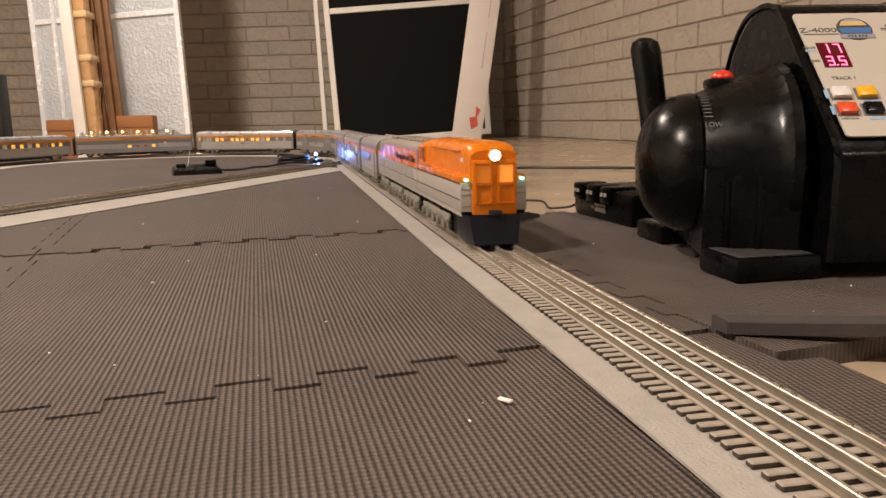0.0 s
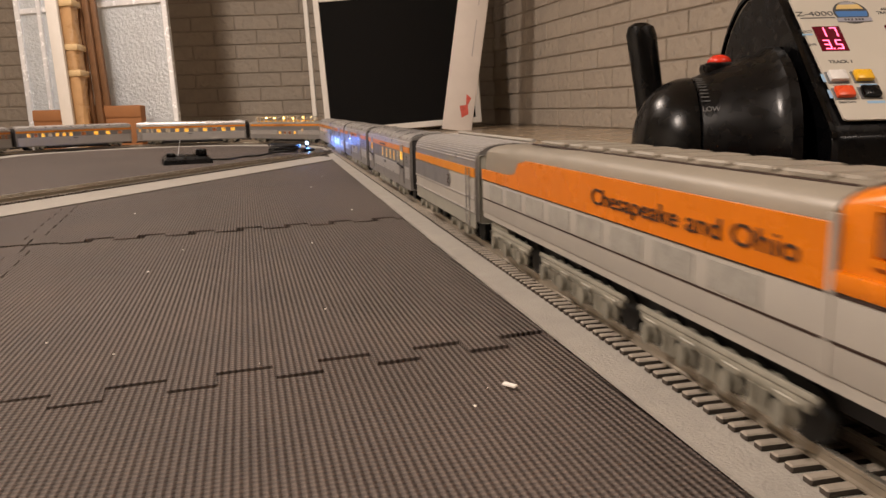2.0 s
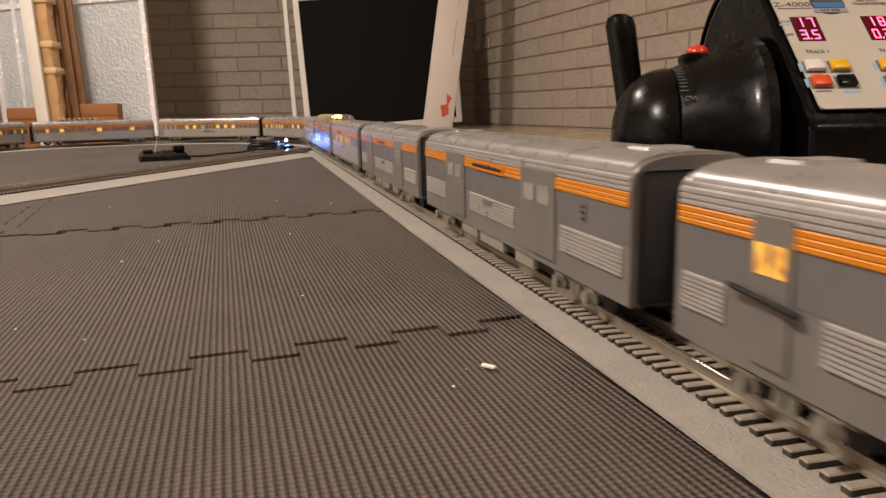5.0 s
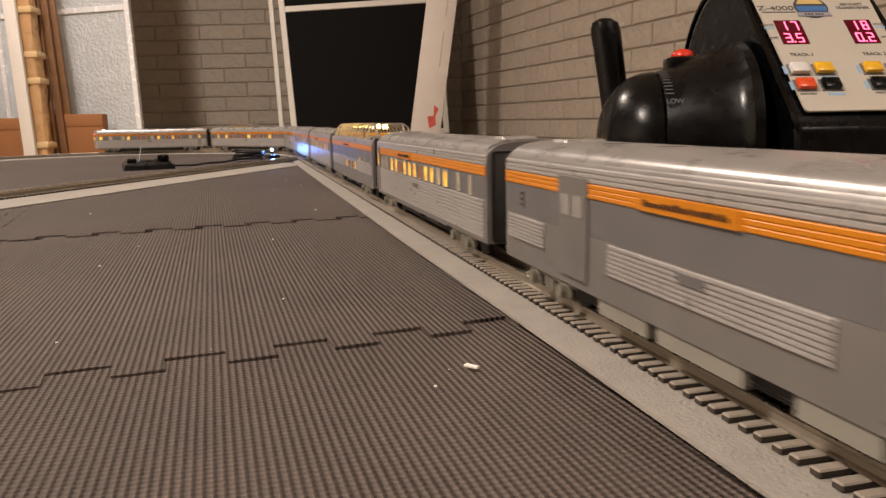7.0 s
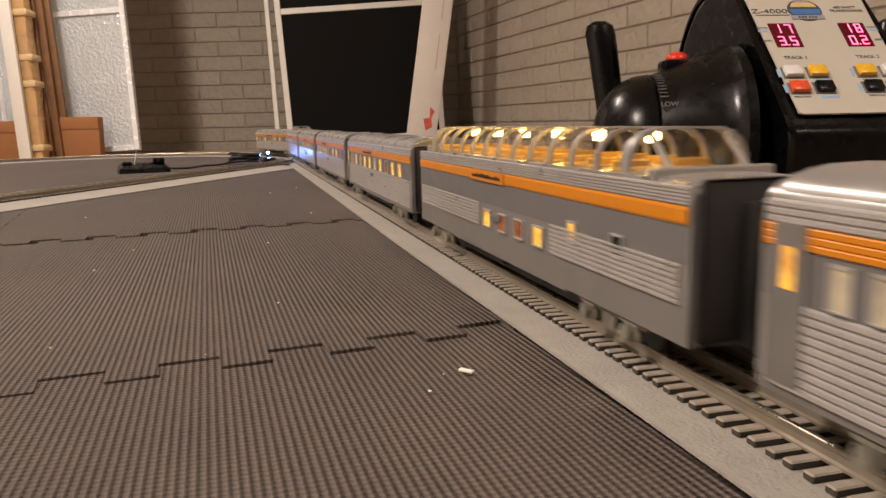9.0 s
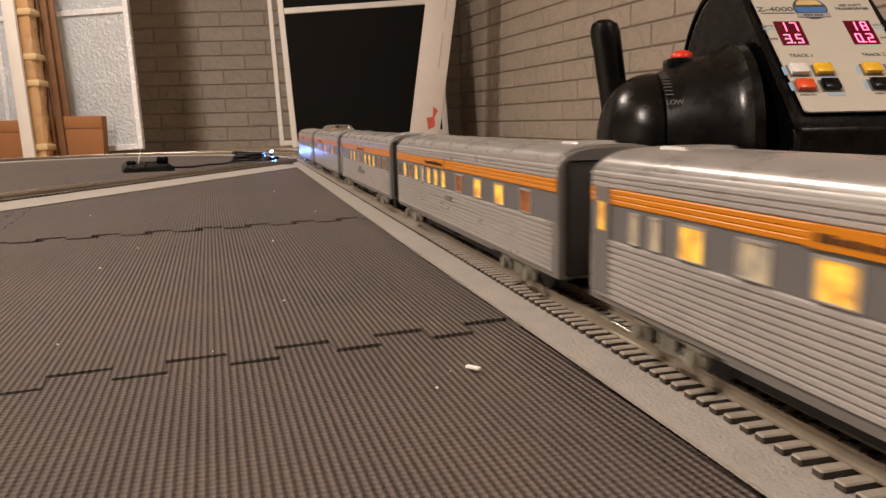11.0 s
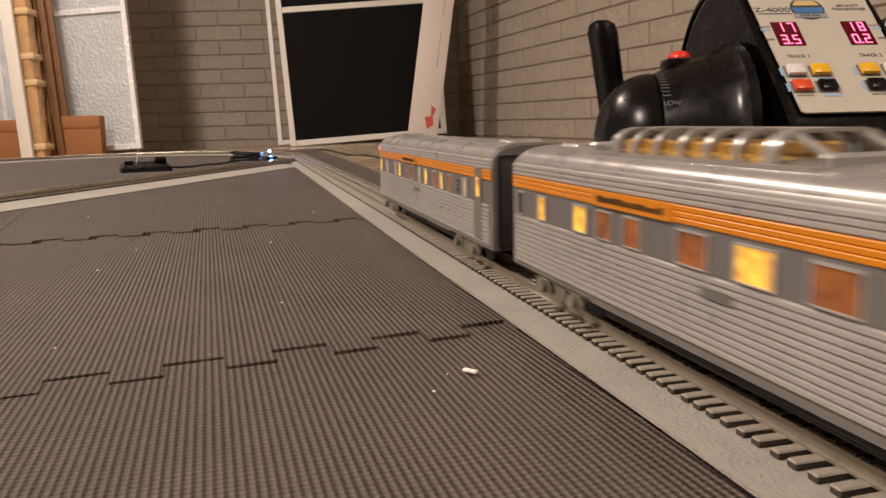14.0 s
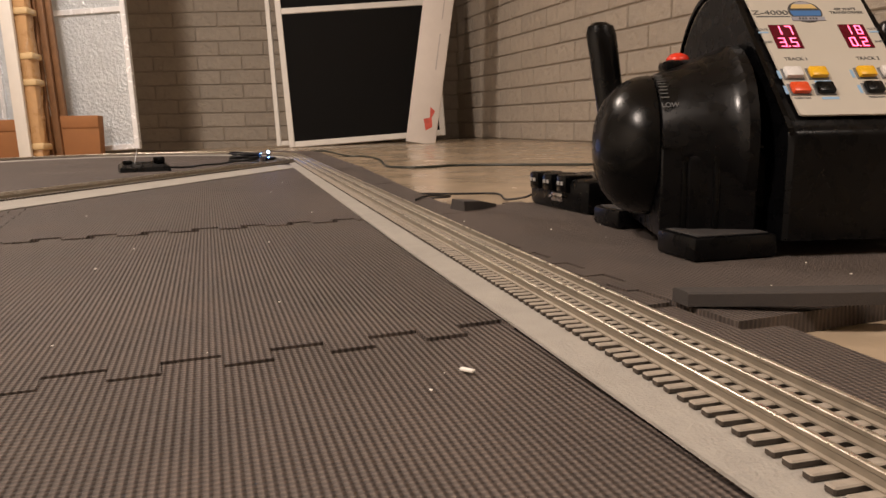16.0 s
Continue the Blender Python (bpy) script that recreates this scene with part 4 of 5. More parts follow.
    for s in (1, -1):
        part("side_tank", box(-0.565, -0.525, *sorted((s * 0.021, s * 0.028)), 0.010, 0.024, 0.0015), TRUCK, lo)
    k = 1.007
    for o in lo.children_recursive:
        if o.parent is lo and o.type == "EMPTY":
            o.location.x = -L + (o.location.x + L) * k
        elif o.type == "MESH" and o.parent.type == "MESH" or o.parent is lo:
            if o.name.startswith("lettering"):
                o.location.x = -L + (o.location.x + L) * k
                o.location.y *= 0.936
                o.location.z = 0.0295 + (o.location.z - 0.0285) * 0.905
            else:
                for v in o.data.vertices:
                    v.co.x = -L + (v.co.x + L) * k
                    v.co.y *= 0.935
                    if v.co.z > 0.0285:
                        v.co.z = 0.0295 + (v.co.z - 0.0285) * 0.905
    return lo




def build_tender():
    te = empty("tender")
    tagged(te, "ribbed silver-roofed tender with orange stripe behind locomotive", "tender")
    h = 0.123
    part("body", shell(-h, h, 0.020, 0.066, 0.0865, 0.0305), SILVER, te)
    part("white_panel", both_sides(lambda s: slab(s, -h + 0.002, h - 0.002, 0.0300, 0.0565, 0.0005, 0.0305)), CREAM, te, "pale grey side", smooth=False)
    part("grey_panel", both_sides(lambda s: slab(s, -h + 0.002, 0.035, 0.0415, 0.0568, 0.0009, 0.0305)), BAND, te, smooth=False)
    part("lower_side", both_sides(lambda s: slab(s, -h + 0.001, h - 0.001, 0.0130, 0.0290, 0.0002, 0.0305)), SKIRT_GREY, te, "olive grey lower side", smooth=False)
    part("stripe", both_sides(lambda s: slab(s, -h + 0.001, h - 0.001, 0.0578, 0.0642, 0.0008, 0.0305)), ORANGE, te, "orange stripe", smooth=False)
    part("trim_line", both_sides(lambda s: joined(slab(s, -h + 0.001, h - 0.001, 0.0400, 0.0410, 0.0013, 0.0305), slab(s, -h + 0.001, h - 0.001, 0.0290, 0.0300, 0.0011, 0.0305))), FLUTE, te, smooth=False)
    ribs = []
    for i in range(1, 24):
        a = math.pi * i / 24
        c, s = math.cos(a), math.sin(a)
        y, z = 0.0305 * math.copysign(abs(c) ** 0.72, c), 0.066 + 0.0205 * abs(s) ** 0.72
        ribs.append(rod((-h + 0.001, y, z), (h - 0.001, y, z), 0.0008, 6))
    part("roof_ribs", joined(*ribs), FLUTE, te, "ribbed silver roof")
    for s in (1, -1):
        g = part("emblem", rod((0.035, s * 0.0300, 0.049), (0.035, s * 0.0318, 0.049), 0.0060, 20), BAND, te, "round grey emblem")
        part("mark", joined(slab(s, 0.032, 0.038, 0.0520, 0.0532, 0.0016, 0.0305), slab(s, 0.032, 0.038, 0.0485, 0.0497, 0.0016, 0.0305), slab(s, 0.032, 0.038, 0.0448, 0.0460, 0.0016, 0.0305), slab(s, 0.0367, 0.038, 0.0485, 0.053, 0.0016, 0.0305), slab(s, 0.032, 0.0333, 0.0450, 0.0495, 0.0016, 0.0305)), LETTER, g, smooth=False)
        bars = [rod((x, s * 0.0325, 0.014), (x, s * 0.0325, 0.064), 0.0005, 6) for x in (h - 0.022, h - 0.012)]
        bars += [rod((h - 0.022, s * 0.0325, z), (h - 0.012, s * 0.0325, z), 0.0005, 6) for z in (0.018, 0.026, 0.034, 0.042, 0.050, 0.058)]
        part("ladder", joined(*bars), SILVER, te)
    for s in (1, -1):
        part("end_wall", box(*sorted((s * h, s * (h + 0.0015))), -0.028, 0.028, 0.018, 0.076, 0.002), SKIRT_GREY, te)
        part("coupler", box(*sorted((s * (h - 0.02), s * (h + 0.012))), -0.004, 0.004, 0.008, 0.013, 0.001), DARK, te)
    part("roof_pipe", rod((-h + 0.004, 0.018, 0.0880), (h - 0.004, 0.018, 0.0880), 0.0020, 8), CREAM, te)
    part("underframe", box(-h + 0.01, h - 0.01, -0.02, 0.02, 0.012, 0.021), DARK, te)
    truck(te, 0.070, 0.027, "truck", 3, 1.15, 0.002)
    truck(te, -0.070, 0.027, "truck", 3, 1.15, 0.002)
    return te


def build_train():
    """All vehicles with the distance of each one's middle behind the locomotive's front, and its half wheel spread."""
    tender = build_tender()
    set_levels(tender, ((0.0, 0.013, 0.0295, 0.0405, 0.0578, 0.0642, 0.066, 0.0865, 0.0905), (0.0, 0.0138, 0.0262, 0.0370, 0.0535, 0.0603, 0.0625, 0.0785, 0.0815)))
    train = [(build_locomotive(), 0.014, None), (tender, 0.575 + 0.022 + 0.131, 0.070)]
    band = [
        coach("mail_car", "silver mail car with orange stripe and five small lit windows", [(-0.14, 0.0085, LIT), (0.06, 0.0085, LIT), (0.24, 0.0085, LIT), (0.405, 0.0085, LIT), (0.573, 0.0085, PALE)], doors=((0.73, 0.020), (-0.72, 0.018)), flutes=((-0.60, 0.60), (0.835, 0.98), (-0.97, -0.84)), vestibule=0, plaque=(-0.050, 0.010), logo=0.89, flute_z=(0.0288, 0.0420), flute_n=8, door_glass=LIT, rails=True, skirt=False),
        coach("baggage_car", "plain silver baggage car with two sliding doors and orange stripe", [], doors=((0.45, 0.05), (-0.45, 0.05)), flutes=((-0.25, 0.25), (0.62, 0.97), (-0.97, -0.62)), vestibule=0, plaque=(-0.04, 0.03), logo=0.76, flute_z=(0.0288, 0.0420), flute_n=7, skirt=False),
        coach("baggage_dormitory_car", "grey baggage car with large sliding doors and ribbed lower panels", [], doors=((-0.52, 0.030), (0.50, 0.040)), flutes=((-0.34, 0.31), (-0.97, -0.70), (0.66, 0.96)), vestibule=0, plaque=(-0.04, 0.02), logo=-0.86, flute_z=(0.0288, 0.0420), flute_n=7, skirt=False),
        coach("coach_car", "silver ribbed coach with a row of lit yellow windows", row(11, -0.56, 0.50, 0.0128, [LIT, LIT, DIM, LIT, LIT, LIT, DIM, LIT, LIT, PALE, LIT]) + row(3, -0.84, -0.70, 0.0058, [PALE]) + [(0.68, 0.0075, PALE), (0.83, 0.006, PALE)], plaque=(-0.075, -0.02)),
        coach("full_dome_car", "silver full-length dome car with lit glazed roof and orange stripe", [(-0.11, 0.0120, LIT), (0.03, 0.0120, DIM), (0.17, 0.0120, DIM), (0.31, 0.0120, LIT), (0.52, 0.0075, LIT, 0.0400, 0.0490), (0.74, 0.0080, DARK, 0.0455, 0.0490), (0.74, 0.0080, DARK, 0.0405, 0.0440)], win_z=(0.0325, 0.0415), flutes=((0.39, 0.97), (-0.97, -0.19)), flute_z=(0.0310, 0.0460), vestibule=0, plaque=(-0.050, 0.010), flute_n=7, roof=0.0085),
        coach("coach_car", "silver ribbed dining coach with lit yellow windows", row(9, -0.60, 0.76, 0.0135, [LIT, PALE, LIT, LIT, PALE, LIT, DIM, LIT, LIT]) + row(2, -0.80, -0.72, 0.0058, [PALE]), plaque=(-0.06, 0.0)),
        coach("coach_car", "silver ribbed coach with wide and narrow lit windows", row(7, -0.80, -0.10, 0.0105, [LIT, DIM, LIT, PALE, LIT, LIT, LIT]) + row(4, 0.12, 0.78, 0.0150, [DIM, LIT, LIT, DIM]), plaque=(-0.075, -0.015), vestibule=0, logo=-0.93),
        coach("sleeping_car", "silver ribbed sleeping car with dark louvre and paired lit windows", [(f, 0.0115, m) for f, m in ((-0.42, LIT), (-0.266, LIT), (-0.10, PALE), (0.05, DIM), (0.195, LIT), (0.35, LIT), (0.50, LIT), (0.656, DIM), (0.835, DIM))] + row(3, -0.85, -0.655, 0.0055, [PALE]), plaque=(-0.026, 0.032), louvre=(-0.020, 0.026), vest=WINDOW_PALE),
        coach("short_dome_car", "silver ribbed car with a short glazed dome on its roof", [(-0.78, 0.0090, LIT)] + row(3, -0.55, -0.31, 0.0120, [LIT, DIM, DIM]) + row(4, -0.10, 0.40, 0.0165, [DIM, LIT, DIM, DIM]) + row(2, 0.62, 0.80, 0.0140, [LIT, DIM]) + [(-0.93, 0.0055, DARK)], plaque=(-0.09, -0.03), vestibule=0),
        coach("observation_car", "round-ended silver observation car with red tail lamps and lit windows", [(f, 0.0088, m) for f, m in ((-0.87, LIT), (-0.70, PALE), (-0.486, PALE), (-0.39, LIT), (-0.20, DIM), (-0.11, DIM), (0.03, PALE), (0.143, LIT), (0.29, DIM), (0.394, LIT), (0.51, DIM), (0.71, PALE))], plaque=(-0.060, -0.005), logo=0.62, vestibule=0.93, round_end=True),
    ]
    add_dome(band[4], -0.160, 0.138, 0.0715, 0.0268, 0.0195, 12, True, 0.016, "silver sill of the lit full-length dome")
    add_dome(band[8], -0.092, 0.004, 0.0800, 0.0205, 0.0105, 6, False, 0.020, "silver sill of the short glazed dome")
    for s in (1, -1):
        part("tail_lamp", rod((-HALF + 0.0055, s * 0.0235, 0.0668), (-HALF + 0.0020, s * 0.0282, 0.0668), 0.0024, 12), RED_LIGHT, band[9], "glowing red tail lamp")
    for car in band:
        set_levels(car, LEVELS)
    back = 0.860
    for k, car in enumerate(band):
        train.append((car, back + 0.413 * (k + 1) - 0.191, 0.130))
    return train


TRAIN = build_train()

# ---- transformer beside the track ----
TX, TY = 0.448, 0.534
SEGMENTS = {"0": "abcdef", "1": "bc", "2": "abged", "3": "abgcd", "5": "afgcd", "7": "abc", "8": "abcdefg", "9": "abcdfg", "4": "fgbc"}


def digit(parent, ch, x, y, h, point=False):
    """A seven-segment figure in the panel's plane."""
    w, t = h * 0.52, h * 0.11
    bars = {"a": (-w / 2, w / 2, h / 2 - t, h / 2), "d": (-w / 2, w / 2, -h / 2, -h / 2 + t), "g": (-w / 2, w / 2, -t / 2, t / 2), "f": (-w / 2, -w / 2 + t, 0, h / 2), "b": (w / 2 - t, w / 2, 0, h / 2), "e": (-w / 2, -w / 2 + t, -h / 2, 0), "c": (w / 2 - t, w / 2, -h / 2, 0)}
    bms = []
    for k in SEGMENTS[ch]:
        x0, x1, y0, y1 = bars[k]
        bms.append(box(x + x0 + t * 0.12, x + x1 - t * 0.12, y + y0 + t * 0.12, y + y1 - t * 0.12, 0.0009, 0.0012))
    if point:
        bms.append(box(x + w / 2 + t * 0.8, x + w / 2 + t * 1.8, y - h / 2, y - h / 2 + t, 0.0009, 0.0012))
    part("digit", joined(*bms), SEGMENT, parent, smooth=False)


def build_transformer():
    tr = empty("transformer", pose(TX, TY, 0.0, 0, 0, -10))
    tagged(tr, "large black twin-handle train transformer with red displays and cream panel", "transformer")
    # console: side profile (y, z), extruded across
    prof = [(-0.098, 0.012), (-0.100, 0.080), (-0.094, 0.094), (-0.078, 0.112), (-0.005, 0.192), (0.012, 0.203), (0.035, 0.206), (0.070, 0.196), (0.098, 0.160), (0.108, 0.100), (0.108, 0.012)]
    ends = [Vector((y, z)) for y, z in prof]
    prof = [prof[0]]
    for i in range(1, len(ends) - 2):
        p0, p1, p2, p3 = ends[i - 1], ends[i], ends[i + 1], ends[i + 2]
        for k in range(5):
            u = k / 5
            q = 0.5 * ((2 * p1) + (p2 - p0) * u + (2 * p0 - 5 * p1 + 4 * p2 - p3) * u * u + (3 * p1 - p0 - 3 * p2 + p3) * u ** 3)
            prof.append((q.x, q.y))
    prof += [(ends[-2].x, ends[-2].y), (ends[-1].x, ends[-1].y)]
    hw = 0.0545
    def ring(x, grow):
        c = Vector((0.0, 0.09))
        return [(x * (1 - 0.04 * max(0.0, z - 0.09) / 0.11), c.x + (y - c.x) * grow, c.y + (z - c.y) * grow if z > 0.02 else z) for y, z in prof]
    con = part("console", loft([ring(-hw, 0.965), ring(-hw + 0.003, 0.995), ring(-hw + 0.006, 1.0), ring(hw - 0.006, 1.0), ring(hw - 0.003, 0.995), ring(hw, 0.965)]), BLACK, tr, "black moulded console")
    for s in (1, -1):
        part("rim", loft([[(s * hw * (1 - 0.04 * max(0.0, z - 0.09) / 0.11) + a, y * 1.012, z + b) for a, b in ((-0.0018, -0.0018), (0.0018, -0.0018), (0.0018, 0.0018), (-0.0018, 0.0018))] for y, z in prof[4:-4]]), BLACK_GLOSS, tr)
    part("base", box(-0.113, 0.113, -0.066, 0.085, 0.010, 0.074, 0.006), BLACK, tr, "black boxy base with ribs")
    for s in (1, -1):
        plan = [(s * 0.046, -0.0745), (s * 0.1128, -0.0600), (s * 0.1128, 0.068), (s * 0.046, 0.080)]
        hb = part("hub_base", prism(plan if s > 0 else plan[::-1], 0.010, 0.0790), BLACK, tr, "flat-sided black base below the hub")
        bevel_edges(hb, 0.0015)
        part("ledge", prism([(s * 0.044, -0.0765), (s * 0.1130, -0.0612), (s * 0.1130, -0.05), (s * 0.044, -0.06)], 0.0782, 0.0800), BLACK_GLOSS, hb)
        for x in (0.074, 0.096):
            y = -0.0745 + (x - 0.046) * 0.217
            part("base_rib", joined(box(s * x - 0.0024, s * x + 0.0024, y - 0.0022, y + 0.004, 0.016, 0.0715, 0.0020), rod((s * x, y - 0.0022, 0.0700), (s * x, y + 0.002, 0.0700), 0.0026, 12)), BLACK_GLOSS, hb)
    for s in (1, -1):
        rings = []
        for x, ry, rz, cz in ((0.048, 0.087, 0.078, 0.080), (0.055, 0.086, 0.0775, 0.080), (0.0585, 0.0825, 0.0745, 0.080), (0.063, 0.0795, 0.0722, 0.080), (0.072, 0.077, 0.070, 0.080), (0.094, 0.0705, 0.0615, 0.080), (0.1115, 0.0645, 0.056, 0.079), (0.1125, 0.063, 0.0545, 0.079)):
            rings.append([(s * x, 0.005 + ry * math.cos(a * math.pi / 16), cz + rz * math.sin(a * math.pi / 16)) for a in range(32)])
        sh = part("shoulder", loft(rings), BLACK, tr, "black shoulder of the handle hub")
        rings = []
        for i in range(13):
            a = i / 12 * math.pi / 2
            rings.append([(s * (0.1135 + 0.043 * math.sin(a)), 0.005 + max(0.002, math.cos(a) ** 0.82 * 0.063) * math.cos(b * math.pi / 20), 0.078 + max(0.002, math.cos(a) ** 0.82 * 0.0575) * math.sin(b * math.pi / 20)) for b in range(40)])
        dome = part("handle_hub", loft(rings), BLACK_GLOSS, tr, "smooth black domed handle hub")
        st = part("handle", loft([[(s * (0.137 + dx) + q[0], 0.052 + dy + q[1], z) for q in [(r * math.cos(k * math.pi / 8), r * 0.8 * math.sin(k * math.pi / 8)) for k in range(16)]] for dx, dy, z, r in ((-0.006, 0.0, 0.075, 0.0125), (-0.002, 0.006, 0.11, 0.0125), (0.003, 0.012, 0.150, 0.013), (0.0065, 0.016, 0.176, 0.0135), (0.007, 0.0165, 0.183, 0.0115), (0.0072, 0.017, 0.1865, 0.006))]), BLACK_GLOSS, tr, "upright black throttle handle")
        scale = []
        for i in range(9):
            a = radians(40 + i * 4.0)
            scale.append(put(box(-0.005, 0.005, -0.0004, 0.0004, -0.0003, 0.0003), Matrix.Translation((s * 0.1068, 0.005 - 0.0660 * math.cos(a), 0.0794 + 0.0574 * math.sin(a))) @ Matrix.Rotation(math.pi / 2 - a, 4, "X")))
        part("scale_marks", joined(*scale), GREY_INK, sh)
        bt = empty("whistle_button", pose(s * 0.088, 0.010, 0.1430))
        bt.parent = tr
        part("collar", box(-0.013, 0.013, -0.016, 0.016, -0.005, 0.004, 0.003), BLACK, bt)
        bm = bmesh.new()
        bmesh.ops.create_uvsphere(bm, u_segments=20, v_segments=10, radius=0.0095)
        put(bm, Matrix.Translation((0, 0, 0.004)) @ Matrix.Diagonal((1, 1, 0.7, 1)))
        part("button_cap", bm, RED, bt, "glossy red round button")
        for y0 in (-0.092, 0.075):
            turn = Matrix.Translation((s * 0.094, y0 + 0.018, 0)) @ Matrix.Rotation(radians(9 if s < 0 else -9), 4, "Z")
            f = part("foot", put(box(-0.034, 0.034, -0.026, 0.026, 0.0, 0.0175, 0.003), turn), BLACK, tr, "black rectangular foot")
            part("foot_pad", put(box(-0.029, 0.029, -0.021, 0.021, 0.0168, 0.0182, 0.0005), turn), RUBBER_SHEEN, f)
        tm = text("dial_word", "LOW", 0.0056, Matrix.Translation((s * 0.1062, 0.005 - 0.0690 * math.cos(radians(31)), 0.0794 + 0.0600 * math.sin(radians(31)))) @ Matrix.Rotation(radians(62), 4, "X"), GREY_INK, sh)
    # the hubs stand splayed
    for o in list(tr.children):
        if o.name.split(".")[0] in ("shoulder", "handle_hub", "handle", "whistle_button", "hub_base"):
            xs = [v.co.x for v in o.data.vertices] if o.type == "MESH" else [o.location.x]
            s = 1 if sum(xs) > 0 else -1
            o.matrix_basis = Matrix.Translation((s * 0.008, -0.014, 0)) @ Matrix.Rotation(s * radians(10), 4, "Z") @ o.matrix_basis
    # sloped panel: frame with x right, y up the slope
    P0, P1 = Vector((0, -0.0935, 0.0985)), Vector((0, -0.0075, 0.1935))
    up = (P1 - P0).normalized()
    nrm = Vector((0, -up.z, up.y))
    basis = Matrix((Vector((1, 0, 0)), up, nrm)).transposed().to_4x4()
    pan = empty("control_panel", Matrix.Translation((P0 + P1) / 2 + nrm * 0.0012) @ basis)
    pan.parent = tr
    half = (P1 - P0).length / 2
    def rounded(x0, x1, y0, y1, r, z0, z1):
        pts = []
        for cx, cy, a0 in ((x1 - r, y1 - r, 0), (x0 + r, y1 - r, 90), (x0 + r, y0 + r, 180), (x1 - r, y0 + r, 270)):
            pts += [(cx + r * math.cos(radians(a0 + 22.5 * i)), cy + r * math.sin(radians(a0 + 22.5 * i))) for i in range(5)]
        return prism(pts, z0, z1)
    part("faceplate", put(rounded(-0.5, 0.5, -half + 0.002, half, 0.003, -0.001, 0.0005), Matrix.Identity(4)), PANEL, pan, "cream printed face plate", smooth=False)
    for v in pan.children[-1].data.vertices:
        v.co.x = math.copysign(0.0465 + 0.0015 * v.co.y / half - (0.5 - abs(v.co.x)), v.co.x)
    face = pan
    pan = empty("panel_print", pose(0, -0.0212, 0))
    pan.parent = face
    for s, volts, amps, title in ((-1, "17", "35", "TRACK 1"), (1, "18", "02", "TRACK 2")):
        cx = s * 0.0283 - 0.0008
        dsp = part("display", box(cx - 0.0105, cx + 0.0105, 0.0260, 0.0520, 0.0, 0.0009), DISPLAY, pan, "dark red digital display", smooth=False)
        for k, ch in enumerate(volts):
            digit(dsp, ch, cx - 0.0045 + 0.0090 * k, 0.0457, 0.0098)
        for k, ch in enumerate(amps):
            digit(dsp, ch, cx - 0.0045 + 0.0090 * k, 0.0325, 0.0098, k == 0)
        text("panel_word", title, 0.0046, pose(cx, 0.0148, 0.0006), INK, pan)
        text("panel_word", "VOLTS", 0.0030, pose(cx + s * 0.0163, 0.0470, 0.0006), GREY_INK, pan)
        text("panel_word", "AMPS", 0.0030, pose(cx + s * 0.0163, 0.0330, 0.0006), GREY_INK, pan)
        part("tint_bar", box(cx + s * 0.0163 - 0.004, cx + s * 0.0163 + 0.004, 0.0430, 0.0447, 0.0004, 0.0007), PALE_BLUE, pan, smooth=False)
        cols = (WHITE_PLASTIC, YELLOW, RED_BUTTON, BLACK) if s < 0 else (YELLOW, WHITE_PLASTIC, BLACK, RED_BUTTON)
        for (bx, by), mat, word in zip(((-0.0085, -0.0010), (0.0105, -0.0010), (-0.0085, -0.0165), (0.0105, -0.0165)), cols, ("WHISTLE", "BELL", "DIRECTION", "")):
            b = empty("push_button", pose(cx + bx, by, 0))
            b.parent = pan
            part("bezel", box(-0.0078, 0.0078, -0.0058, 0.0058, 0.0, 0.0012, 0.0004, 1), GREY_INK, b)
            part("cap", box(-0.0066, 0.0066, -0.0047, 0.0047, 0.0008, 0.0048, 0.0012), mat, b)
            if word:
                text("panel_word", word, 0.0024, pose(cx + bx, by - 0.0082, 0.0006), GREY_INK, pan)
        part("tint_bar", box(cx + 0.006, cx + 0.019, -0.0096, -0.0076, 0.0004, 0.0007), PALE_BLUE, pan, smooth=False)
        part("tint_bar", box(cx + 0.006, cx + 0.019, -0.0262, -0.0240, 0.0004, 0.0007), PALE_BLUE, pan, smooth=False)
        for by in (-0.001, -0.0165):
            part("tint_bar", box(cx - 0.0195, cx - 0.0172, by - 0.004, by + 0.004, 0.0004, 0.0007), PALE_BLUE, pan, smooth=False)
    text("panel_word", "Z-4000", 0.0100, pose(-0.0330, 0.0660, 0.0006) @ Matrix.Diagonal((1, 0.7, 1, 1)), INK, pan)
    part("tint_bar", box(-0.0455, -0.018, 0.0612, 0.0622, 0.0004, 0.0007), INK, pan, smooth=False)
    text("panel_word", "400 WATT\nTRANSFORMER", 0.0040, pose(0.0300, 0.0680, 0.0006), INK, pan)
    em = part("emblem", put(rod((0, 0, 0.0003), (0, 0, 0.0009), 0.0125, 36), Matrix.Translation((-0.004, 0.0670, 0)) @ Matrix.Diagonal((1.1, 0.98, 1, 1))), INK, pan, "round printed emblem of water and sky", smooth=False)
    def segment(y0, y1, k):
        """A slice of the round print between two heights, a little inside its rim."""
        pts = []
        for i in range(9):
            y = y0 + (y1 - y0) * i / 8
            pts.append((k * math.sqrt(max(0.0, 0.0118 ** 2 - y * y)), y))
        return put(prism(pts + [(-x, y) for x, y in pts[::-1]], 0.0008, 0.0011), Matrix.Translation((-0.004, 0.0670, 0)))
    part("emblem_sky", segment(0.0035, 0.0085, 0.95), EMBLEM_SKY, em, smooth=False)
    part("emblem_cloud", segment(0.0085, 0.0112, 0.9), EMBLEM_GREY, em, smooth=False)
    part("emblem_water", segment(-0.0050, 0.0010, 1.05), EMBLEM_BLUE, em, smooth=False)
